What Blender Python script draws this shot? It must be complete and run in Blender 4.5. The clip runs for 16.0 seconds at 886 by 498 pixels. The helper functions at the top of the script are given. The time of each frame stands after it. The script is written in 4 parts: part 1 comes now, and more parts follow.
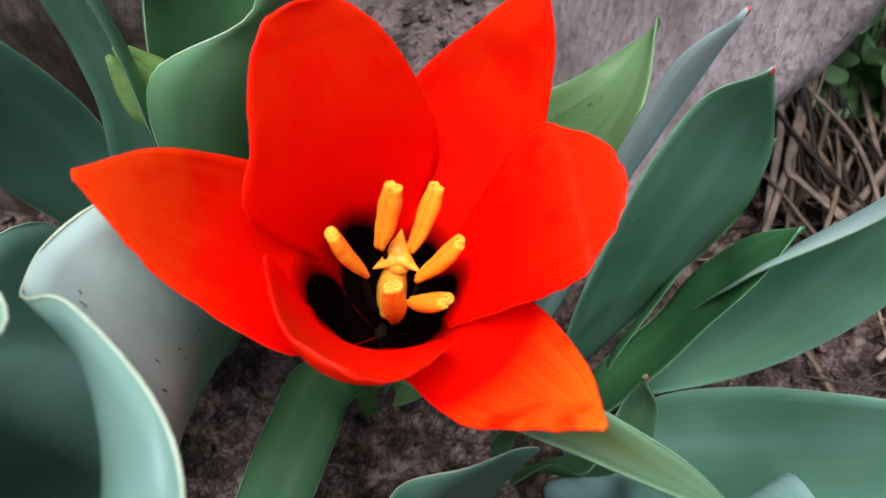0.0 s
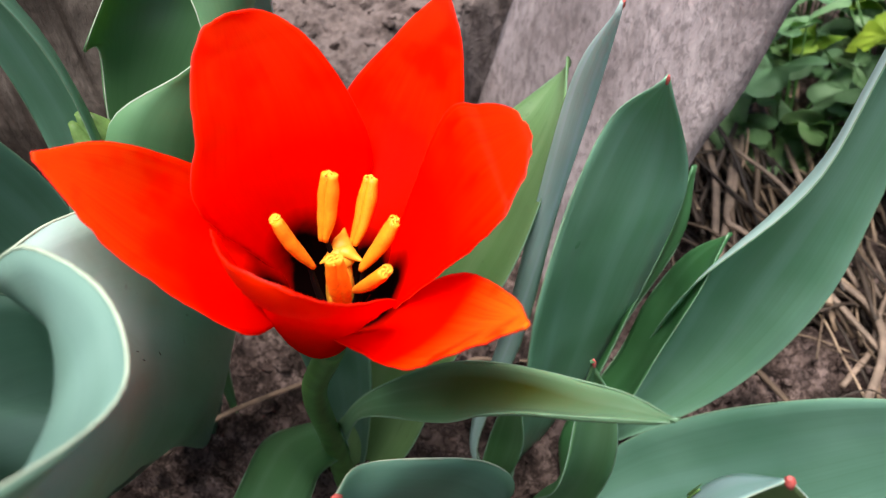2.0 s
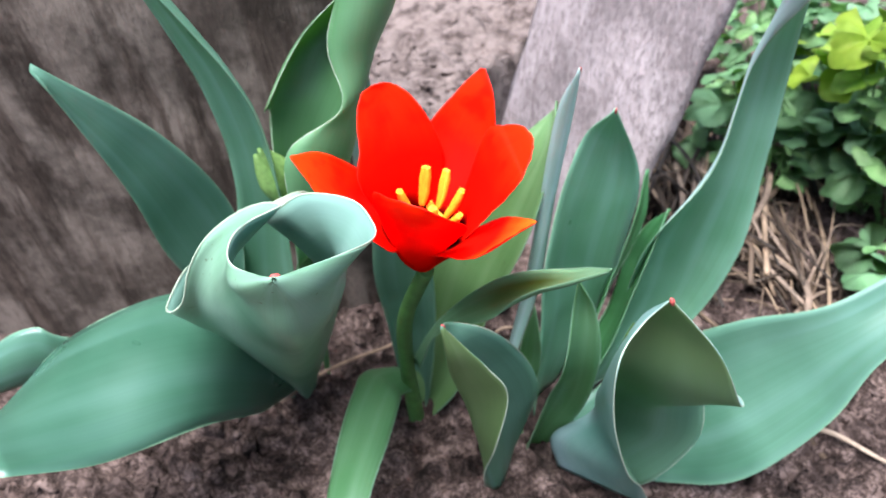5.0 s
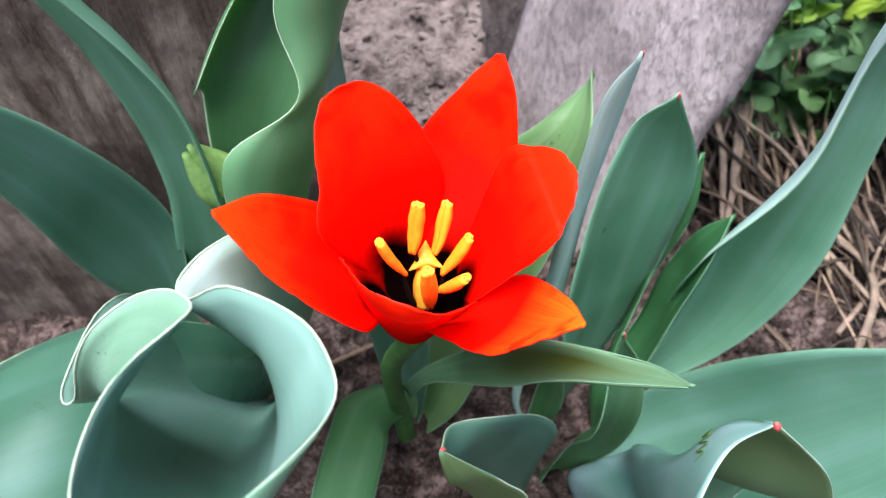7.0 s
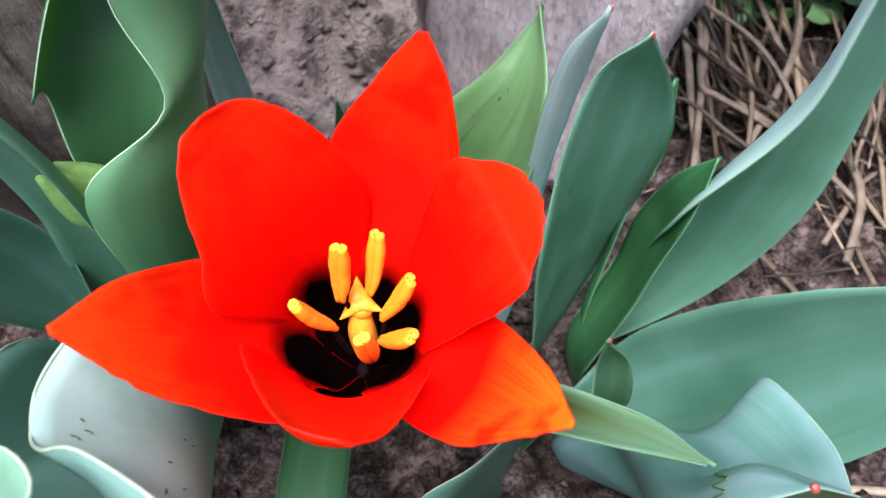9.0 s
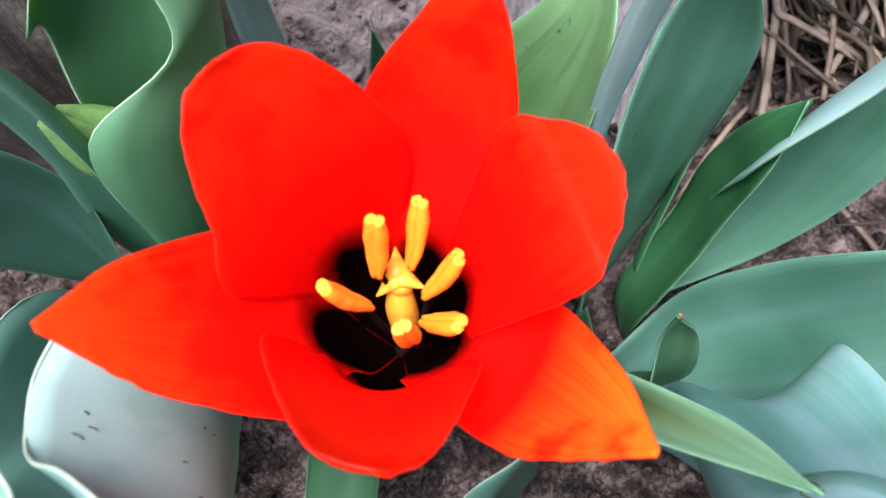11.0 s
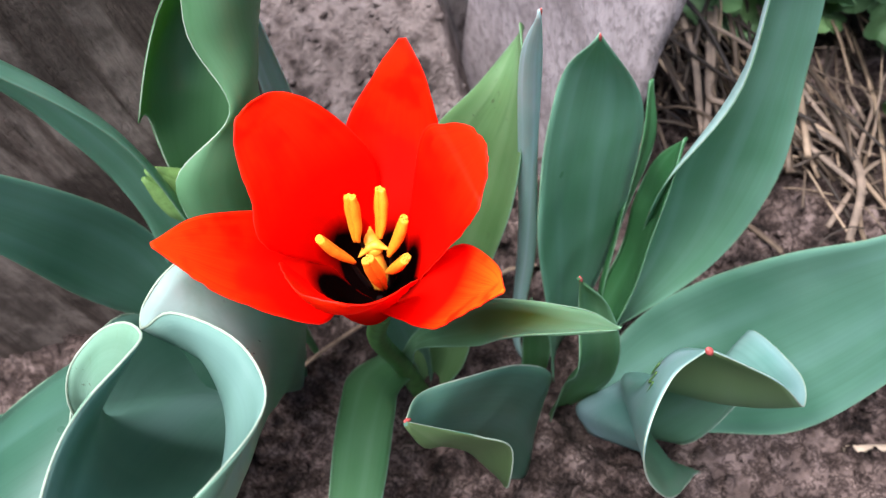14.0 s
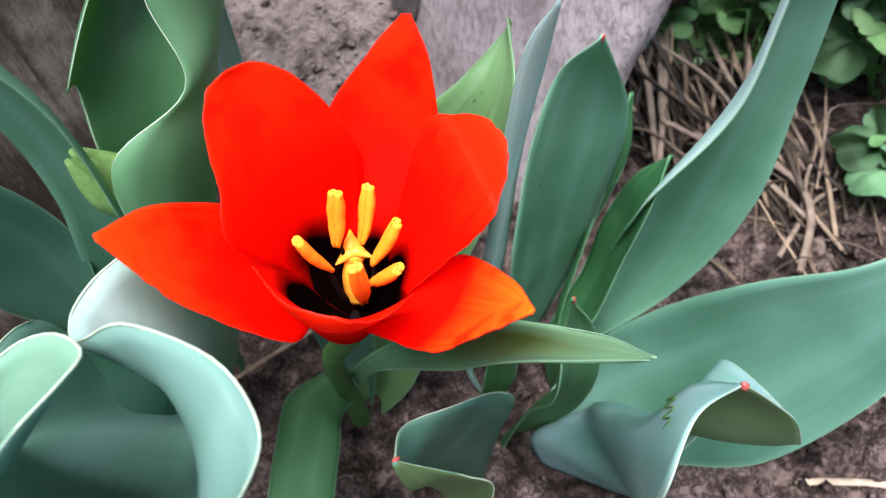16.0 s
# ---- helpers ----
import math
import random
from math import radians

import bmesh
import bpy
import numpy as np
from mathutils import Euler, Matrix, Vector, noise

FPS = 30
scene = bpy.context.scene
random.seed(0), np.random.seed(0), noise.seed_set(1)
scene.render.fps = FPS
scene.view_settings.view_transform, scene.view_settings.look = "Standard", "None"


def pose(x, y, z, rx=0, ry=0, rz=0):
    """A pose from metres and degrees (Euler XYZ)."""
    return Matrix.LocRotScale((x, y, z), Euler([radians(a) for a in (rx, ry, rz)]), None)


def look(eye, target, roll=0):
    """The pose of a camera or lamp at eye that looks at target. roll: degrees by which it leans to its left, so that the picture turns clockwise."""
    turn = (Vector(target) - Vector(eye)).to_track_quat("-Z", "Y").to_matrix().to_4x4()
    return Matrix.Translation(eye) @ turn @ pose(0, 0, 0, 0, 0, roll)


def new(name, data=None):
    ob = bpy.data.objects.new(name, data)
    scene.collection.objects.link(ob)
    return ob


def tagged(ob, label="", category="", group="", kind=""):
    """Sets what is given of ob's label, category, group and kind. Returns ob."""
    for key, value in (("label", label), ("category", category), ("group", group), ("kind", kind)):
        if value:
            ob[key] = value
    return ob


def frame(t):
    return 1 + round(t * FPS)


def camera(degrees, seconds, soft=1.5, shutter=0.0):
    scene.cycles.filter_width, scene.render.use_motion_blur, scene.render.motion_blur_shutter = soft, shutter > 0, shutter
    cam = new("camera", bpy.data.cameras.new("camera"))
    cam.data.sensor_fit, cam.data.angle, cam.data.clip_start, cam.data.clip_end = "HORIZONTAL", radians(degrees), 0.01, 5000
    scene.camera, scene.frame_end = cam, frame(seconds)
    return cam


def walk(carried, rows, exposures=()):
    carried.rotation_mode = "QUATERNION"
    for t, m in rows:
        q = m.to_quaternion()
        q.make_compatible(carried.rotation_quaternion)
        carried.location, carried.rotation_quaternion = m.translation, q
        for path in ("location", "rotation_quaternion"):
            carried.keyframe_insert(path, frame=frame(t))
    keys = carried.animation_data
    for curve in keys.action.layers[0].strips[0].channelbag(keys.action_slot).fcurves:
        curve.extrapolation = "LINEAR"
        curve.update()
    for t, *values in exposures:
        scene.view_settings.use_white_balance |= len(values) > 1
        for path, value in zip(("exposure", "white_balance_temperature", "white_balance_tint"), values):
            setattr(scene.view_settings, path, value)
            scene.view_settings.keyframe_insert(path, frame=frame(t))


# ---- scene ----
EXPOSURES = [(0.0, 0.33, 6650, 14), (1.0, 0.29, 6850, 14), (2.5, 0.99, 7250, 14), (4.0, 1.2, 6650, 14), (5.0, 1.4, 6480, 13), (7.5, 1.02, 6500, 13), (9.0, 0.88, 6300, 13), (12.5, 1.05, 6150, 15), (13.5, 1.12, 6250, 14), (14.5, 0.82, 6650, 14), (15.0, 1.02, 6450, 12), (16.0, 0.98, 6450, 12)]
cam = camera(62.5, 16.0, soft=1.25)
walk(cam, [
    (0, look((-0.0000, 0.0001, 0.3541), (0.0007, 0.1920, 0.1235), 0.27)),
    (0.5, look((-0.0055, 0.0020, 0.3543), (-0.0003, 0.1954, 0.1250), 1.95)),
    (1, look((-0.0020, -0.0055, 0.3514), (-0.0020, 0.1966, 0.1297), -0.41)),
    (1.5, look((0.0067, -0.0231, 0.3420), (0.0108, 0.1882, 0.1291), -2.13)),
    (2, look((0.0080, -0.0358, 0.3375), (0.0197, 0.1957, 0.1470), -3.35)),
    (2.5, look((0.0120, -0.0674, 0.3284), (0.0270, 0.1768, 0.1547), -6.66)),
    (3, look((0.0150, -0.0958, 0.3275), (0.0434, 0.1496, 0.1573), -8.67)),
    (3.5, look((0.0089, -0.1171, 0.3350), (0.0296, 0.1299, 0.1660), -7.42)),
    (4, look((-0.0021, -0.1395, 0.3852), (0.0199, 0.1062, 0.2145), -5.75)),
    (4.5, look((-0.0104, -0.1804, 0.3947), (0.0068, 0.0657, 0.2240), -5.35)),
    (5, look((-0.0161, -0.1718, 0.3961), (-0.0081, 0.0739, 0.2242), -6.58)),
    (7.5, look((-0.0060, -0.0430, 0.3830), (-0.0010, 0.1682, 0.1700), -6.90)),
    (8, look((-0.0034, -0.0349, 0.3830), (0.0026, 0.1704, 0.1644), -7.52)),
    (8.5, look((0.0013, -0.0153, 0.3770), (0.0121, 0.1768, 0.1469), -8.80)),
    (9, look((0.0062, 0.0035, 0.3750), (0.0184, 0.1824, 0.1345), -11.74)),
    (9.5, look((0.0070, 0.0154, 0.3602), (0.0065, 0.1787, 0.1086), -15.12)),
    (12, look((0.0054, 0.0286, 0.3608), (-0.0052, 0.1818, 0.1031), -17.39)),
    (12.5, look((0.0132, 0.0158, 0.3945), (0.0015, 0.1665, 0.1355), -18.26)),
    (13, look((0.0210, 0.0023, 0.4003), (-0.0089, 0.1624, 0.1484), -27.76)),
    (13.5, look((0.0321, -0.0372, 0.4099), (0.0074, 0.1527, 0.1789), -25.47)),
    (14, look((0.0240, -0.0652, 0.3953), (0.0096, 0.1386, 0.1757), -20.64)),
    (14.5, look((0.0225, -0.0634, 0.3860), (0.0255, 0.1417, 0.1671), -15.55)),
    (15, look((0.0168, -0.0525, 0.3746), (0.0453, 0.1455, 0.1510), -9.69)),
    (15.5, look((0.0002, -0.0423, 0.3761), (0.0179, 0.1600, 0.1553), -11.72)),
    (16, look((-0.0031, -0.0396, 0.3762), (0.0228, 0.1602, 0.1539), -9.62)),
], exposures=EXPOSURES)

cam.data.dof.use_dof, cam.data.dof.focus_distance, cam.data.dof.aperture_fstop = True, 0.21, 20.0
# ---- world and light: bright overcast afternoon, soft light from above ----
world = bpy.data.worlds.new("sky")
scene.world = world
world.use_nodes = True
wn = world.node_tree
sky = wn.nodes.new("ShaderNodeTexSky")
sky.sky_type = "NISHITA"
sky.sun_disc = False
sky.sun_elevation = radians(75)
sky.sun_rotation = radians(205)
sky.air_density, sky.dust_density = 1.0, 4.0
wn.links.new(sky.outputs[0], wn.nodes["Background"].inputs[0])
wn.nodes["Background"].inputs[1].default_value = 0.096
sun = new("sun", bpy.data.lights.new("sun", "SUN"))
sun.data.energy, sun.data.angle, sun.data.color = 4.45, radians(42), (0.985, 0.985, 1.0)
sun.matrix_world = look((-0.23, -0.48, 2.0), (0, 0, 0))


# ---- materials ----
def nodes(name):
    m = bpy.data.materials.new(name)
    m.use_nodes = True
    t = m.node_tree
    return m, t, t.nodes["Principled BSDF"]


def add(t, kind, **values):
    n = t.nodes.new(kind)
    for key, value in values.items():
        n.inputs[key.replace("_", " ")].default_value = value
    return n


def ramp(t, source, *stops):
    n = t.nodes.new("ShaderNodeValToRGB")
    while len(n.color_ramp.elements) < len(stops):
        n.color_ramp.elements.new(0.5)
    for e, (p, c) in zip(n.color_ramp.elements, stops):
        e.position, e.color = p, (*c, 1)
    t.links.new(source, n.inputs[0])
    return n.outputs[0]


def mix(t, factor, a, b, kind="MIX"):
    n = t.nodes.new("ShaderNodeMix")
    n.data_type, n.blend_type = "RGBA", kind
    for socket, value in ((n.inputs[0], factor), (n.inputs[6], a), (n.inputs[7], b)):
        if isinstance(value, bpy.types.NodeSocket):
            t.links.new(value, socket)
        elif isinstance(value, (int, float)):
            socket.default_value = value
        else:
            socket.default_value = (*value, 1)
    return n.outputs[2]


def mapped(t, scale, coords="Object"):
    c = t.nodes.new("ShaderNodeTexCoord")
    m = t.nodes.new("ShaderNodeMapping")
    m.inputs["Scale"].default_value = scale
    t.links.new(c.outputs[coords], m.inputs[0])
    return m.outputs[0]


def noise_of(t, vector, scale, detail=4.0, rough=0.6, distortion=0.0):
    n = add(t, "ShaderNodeTexNoise", Scale=scale, Detail=detail, Roughness=rough, Distortion=distortion)
    t.links.new(vector, n.inputs["Vector"])
    return n.outputs[0]


def bump(t, p, height, strength, distance):
    b = add(t, "ShaderNodeBump", Strength=strength, Distance=distance)
    t.links.new(height, b.inputs["Height"])
    t.links.new(b.outputs[0], p.inputs["Normal"])


def glow_through(t, p, colour, share):
    """Thin tissue: part of the light passes through."""
    tr = t.nodes.new("ShaderNodeBsdfTranslucent")
    if isinstance(colour, bpy.types.NodeSocket):
        t.links.new(colour, tr.inputs[0])
    else:
        tr.inputs[0].default_value = (*colour, 1)
    m = t.nodes.new("ShaderNodeMixShader")
    m.inputs[0].default_value = share
    t.links.new(p.outputs[0], m.inputs[1])
    t.links.new(tr.outputs[0], m.inputs[2])
    t.links.new(m.outputs[0], t.nodes["Material Output"].inputs[0])


def leaf_material(name, deep, pale, through_colour, gloss=0.34, dirt=0.0, blush=0.0, shine=0.22, thin=0.15, olive=0.0, sky_frost=0.0):
    """Waxy leaf: soft bloom, faint parallel veins, a few specks. blush: share of a brown-green tinge in the middle."""
    m, t, p = nodes(name)
    veins = noise_of(t, mapped(t, (70, 0.8, 1), "UV"), 1.0, 3.0)
    fine = noise_of(t, mapped(t, (240, 4, 1), "UV"), 1.0, 2.0)
    bloom = noise_of(t, mapped(t, (1, 1, 1)), 20.0, 3.0, 0.5)
    base = ramp(t, bloom, (0.28, deep), (0.72, pale))
    base = mix(t, ramp(t, veins, (0.40, (0, 0, 0)), (0.72, (0.30, 0.30, 0.30))), base, tuple(c * 0.75 for c in deep))
    bands = noise_of(t, mapped(t, (5, 0.9, 1), "UV"), 1.0, 2.0, 0.45)
    base = mix(t, ramp(t, bands, (0.47, (0, 0, 0)), (0.70, (0.55, 0.55, 0.55))), base, (pale[0] * 1.35, pale[1] * 1.18, pale[2] * 1.42))
    base = mix(t, ramp(t, bands, (0.26, (0.30, 0.30, 0.30)), (0.45, (0, 0, 0))), base, tuple(c * 0.85 for c in deep))
    where_uv = t.nodes.new("ShaderNodeTexCoord")
    place = t.nodes.new("ShaderNodeSeparateXYZ")
    t.links.new(where_uv.outputs["UV"], place.inputs[0])
    base = mix(t, ramp(t, place.outputs[0], (0.0, (0.6, 0.6, 0.6)), (0.035, (0, 0, 0)), (0.965, (0, 0, 0)), (1.0, (0.6, 0.6, 0.6))), base, tuple(min(0.6, c * 1.35) for c in pale))
    spots = noise_of(t, mapped(t, (1, 1, 1)), 420.0, 2.0)
    base = mix(t, ramp(t, spots, (0.72, (0, 0, 0)), (0.80, (0.3, 0.3, 0.3))), base, (0.16, 0.2, 0.1))
    if dirt:
        specks = noise_of(t, mapped(t, (1, 1, 1)), 260.0, 5.0, 0.75)
        where = noise_of(t, mapped(t, (1, 1, 1)), 45.0, 2.0)
        hit = mix(t, 1.0, ramp(t, specks, (0.62, (0, 0, 0)), (0.66, (dirt,) * 3)), ramp(t, where, (0.47, (0, 0, 0)), (0.57, (1, 1, 1))), "MULTIPLY")
        base = mix(t, hit, base, (0.045, 0.045, 0.030))
        scuff = noise_of(t, mapped(t, (9, 45, 1), "UV"), 1.0, 4.0, 0.7)
        base = mix(t, ramp(t, scuff, (0.62, (0, 0, 0)), (0.75, (0.35 * dirt,) * 3)), base, (0.10, 0.17, 0.08))
        if not sky_frost:
            smudge = noise_of(t, mapped(t, (7, 2.2, 1), "UV"), 1.0, 5.0, 0.7)
            base = mix(t, ramp(t, smudge, (0.54, (0, 0, 0)), (0.68, (0.6 * dirt,) * 3)), base, tuple(c * 0.4 for c in deep))
    if blush:
        uv = t.nodes.new("ShaderNodeTexCoord")
        split = t.nodes.new("ShaderNodeSeparateXYZ")
        t.links.new(uv.outputs["UV"], split.inputs[0])
        along = ramp(t, split.outputs[1], (0.34, (0, 0, 0)), (0.50, (blush,) * 3), (0.66, (blush,) * 3), (0.88, (0, 0, 0)))
        across = ramp(t, split.outputs[0], (0.02, (0, 0, 0)), (0.25, (1, 1, 1)), (0.7, (0.7, 0.7, 0.7)), (0.95, (0, 0, 0)))
        base = mix(t, mix(t, 1.0, along, across, "MULTIPLY"), base, (0.052, 0.072, 0.008))
    if olive:
        base = mix(t, ramp(t, place.outputs[1], (0.50, (0, 0, 0)), (0.82, (olive,) * 3)), base, (0.140, 0.225, 0.078))
    if sky_frost:
        # Whitish flap: wax bloom plus the light it catches, both put into the colour.
        wax_and_sky = mix(t, 1.0, ramp(t, place.outputs[0], (0.66, (0, 0, 0)), (0.84, (sky_frost,) * 3)), ramp(t, bloom, (0.25, (0.6, 0.6, 0.6)), (0.6, (1, 1, 1))), "MULTIPLY")
        wax_and_sky = mix(t, 1.0, wax_and_sky, ramp(t, place.outputs[1], (0.30, (0, 0, 0)), (0.42, (1, 1, 1)), (0.70, (1, 1, 1)), (0.85, (0, 0, 0))), "MULTIPLY")
        base = mix(t, wax_and_sky, base, (0.40, 0.575, 0.555))
        base = mix(t, ramp(t, noise_of(t, mapped(t, (1, 1, 1)), 38.0, 4.0, 0.65), (0.50, (0, 0, 0)), (0.70, (0.40, 0.40, 0.40))), base, (0.14, 0.285, 0.180))
        rust = mix(t, 1.0, ramp(t, place.outputs[0], (0.54, (0, 0, 0)), (0.62, (1, 1, 1)), (0.68, (1, 1, 1)), (0.76, (0, 0, 0))), ramp(t, place.outputs[1], (0.48, (0, 0, 0)), (0.56, (0.36, 0.36, 0.36)), (0.66, (0.36, 0.36, 0.36)), (0.76, (0, 0, 0))), "MULTIPLY")
        rust = mix(t, 1.0, rust, ramp(t, noise_of(t, mapped(t, (1, 1, 1)), 130.0, 4.0), (0.40, (0.15, 0.15, 0.15)), (0.62, (1, 1, 1))), "MULTIPLY")
        base = mix(t, rust, base, (0.22, 0.155, 0.130))
    t.links.new(base, p.inputs["Base Color"])
    rough = ramp(t, bloom, (0.25, (gloss - 0.06,) * 3), (0.75, (gloss + 0.10,) * 3))
    t.links.new(rough, p.inputs["Roughness"])
    p.inputs["Specular IOR Level"].default_value = 0.35 + shine
    p.inputs["Specular Tint"].default_value = (0.82, 0.94, 1.0, 1)
    bump(t, p, fine, 0.10, 0.0005)
    glow_through(t, p, through_colour, thin)
    return m


LEAF = leaf_material("glaucous_leaf", (0.050, 0.150, 0.098), (0.112, 0.256, 0.192), (0.16, 0.42, 0.10), shine=0.28, thin=0.22)
LEAF_TEAL = leaf_material("dark_teal_leaf", (0.026, 0.094, 0.058), (0.060, 0.158, 0.110), (0.10, 0.36, 0.10), 0.30, shine=0.45, thin=0.12)
LEAF_DARK = leaf_material("green_leaf", (0.028, 0.120, 0.040), (0.054, 0.180, 0.072), (0.12, 0.42, 0.04), thin=0.22)
LEAF_LIGHT = leaf_material("pale_leaf", (0.078, 0.176, 0.058), (0.130, 0.248, 0.104), (0.18, 0.40, 0.06), dirt=0.75, thin=0.2)
LEAF_BLUE = leaf_material("blue_green_leaf", (0.090, 0.250, 0.144), (0.180, 0.395, 0.288), (0.22, 0.55, 0.24), 0.32, shine=0.40, thin=0.25)
LEAF_BLUSH = leaf_material("blushed_leaf", (0.075, 0.187, 0.091), (0.133, 0.286, 0.160), (0.16, 0.36, 0.05), blush=1.0)
LEAF_BLOOM = leaf_material("waxy_bloomed_leaf", (0.104, 0.265, 0.160), (0.210, 0.390, 0.285), (0.14, 0.38, 0.08), dirt=0.9, sky_frost=0.9)
LEAF_FROST = leaf_material("frosted_blue_leaf", (0.090, 0.245, 0.205), (0.270, 0.440, 0.425), (0.16, 0.40, 0.14), dirt=0.3, shine=0.4)
LEAF_OLIVE = leaf_material("olive_leaf_underside", (0.085, 0.155, 0.056), (0.135, 0.225, 0.092), (0.16, 0.34, 0.04), 0.48, shine=0.1, thin=0.25)
LEAF_HOOD = leaf_material("olive_tipped_underside", (0.098, 0.245, 0.155), (0.180, 0.365, 0.262), (0.20, 0.46, 0.10), 0.44, olive=0.8, thin=0.35)
LEAF_INNER = leaf_material("teal_inner_leaf", (0.070, 0.176, 0.136), (0.155, 0.290, 0.248), (0.10, 0.34, 0.12), shine=0.3)
# Silvery tone: waxy bloom, with sky sheen and missing light put into the colour.
LEAF_SILVER = leaf_material("silvery_leaf", (0.31, 0.54, 0.50), (0.50, 0.70, 0.70), (0.40, 0.72, 0.56), 0.36, thin=0.25)
LEAF_GRASS = leaf_material("fresh_green_leaf", (0.050, 0.168, 0.062), (0.110, 0.260, 0.128), (0.24, 0.50, 0.10), 0.40, thin=0.28)


def plain(name, colour, rough=0.5, spread=0.25, scale=300.0, share=0.0):
    m, t, p = nodes(name)
    n = noise_of(t, mapped(t, (1, 1, 1)), scale, 4.0)
    c = ramp(t, n, (0.3, tuple(v * (1 - spread) for v in colour)), (0.7, tuple(min(1, v * (1 + spread)) for v in colour)))
    t.links.new(c, p.inputs["Base Color"])
    p.inputs["Roughness"].default_value = rough
    bump(t, p, n, 0.2, 0.0005)
    if share:
        glow_through(t, p, c, share)
    return m


MARGIN = plain("leaf_margin", (0.16, 0.31, 0.20), 0.4, 0.15)
# Paler margin for edges that catch the sky; that highlight is in the colour.
PALE = plain("sky_lit_leaf_margin", (0.38, 0.49, 0.38), 0.4, 0.15)
SCRATCH = plain("bruised_green", (0.06, 0.14, 0.035), 0.5, 0.3, 900.0)
SPECK = plain("dark_dirt", (0.075, 0.070, 0.055), 0.8, 0.4, 900.0)
RED_TIP = plain("red_leaf_tip", (0.46, 0.09, 0.08), 0.5, 0.2)
STEM = plain("fresh_stem", (0.07, 0.19, 0.05), 0.42, 0.25, 120.0, 0.1)
ANTHER = plain("orange_anther", (0.86, 0.31, 0.012), 0.6, 0.12, 900.0)
POLLEN = plain("yellow_pollen", (0.86, 0.50, 0.05), 0.9, 0.3, 2500.0)
PISTIL = plain("yellow_pistil", (0.78, 0.37, 0.030), 0.5, 0.15, 500.0)
FILAMENT = plain("dark_filament", (0.008, 0.004, 0.004), 0.9, 0.3)
FILAMENT.node_tree.nodes["Principled BSDF"].inputs["Specular IOR Level"].default_value = 0.05
BUD = plain("young_green_bud", (0.22, 0.40, 0.12), 0.45, 0.3, 200.0, 0.15)


def straw_material():
    m, t, p = nodes("dry_straw")
    info = t.nodes.new("ShaderNodeObjectInfo")
    n = noise_of(t, mapped(t, (1, 1, 1)), 70.0, 4.0)
    c = ramp(t, info.outputs["Random"], (0.0, (0.014, 0.009, 0.006)), (0.45, (0.044, 0.030, 0.020)), (0.78, (0.120, 0.084, 0.056)), (1.0, (0.33, 0.245, 0.170)))
    c = mix(t, 1.0, c, ramp(t, n, (0.3, (0.55, 0.52, 0.5)), (0.7, (1.2, 1.2, 1.2))), "MULTIPLY")
    t.links.new(c, p.inputs["Base Color"])
    p.inputs["Roughness"].default_value = 0.65
    bump(t, p, n, 0.3, 0.001)
    return m


STRAW = straw_material()
CHIP = plain("pale_straw", (0.36, 0.285, 0.215), 0.7, 0.4, 120.0)
STALK = plain("dull_dry_stalk", (0.185, 0.138, 0.104), 0.7, 0.45, 90.0)
TWIG = plain("dry_twig", (0.22, 0.155, 0.11), 0.8, 0.35, 150.0)


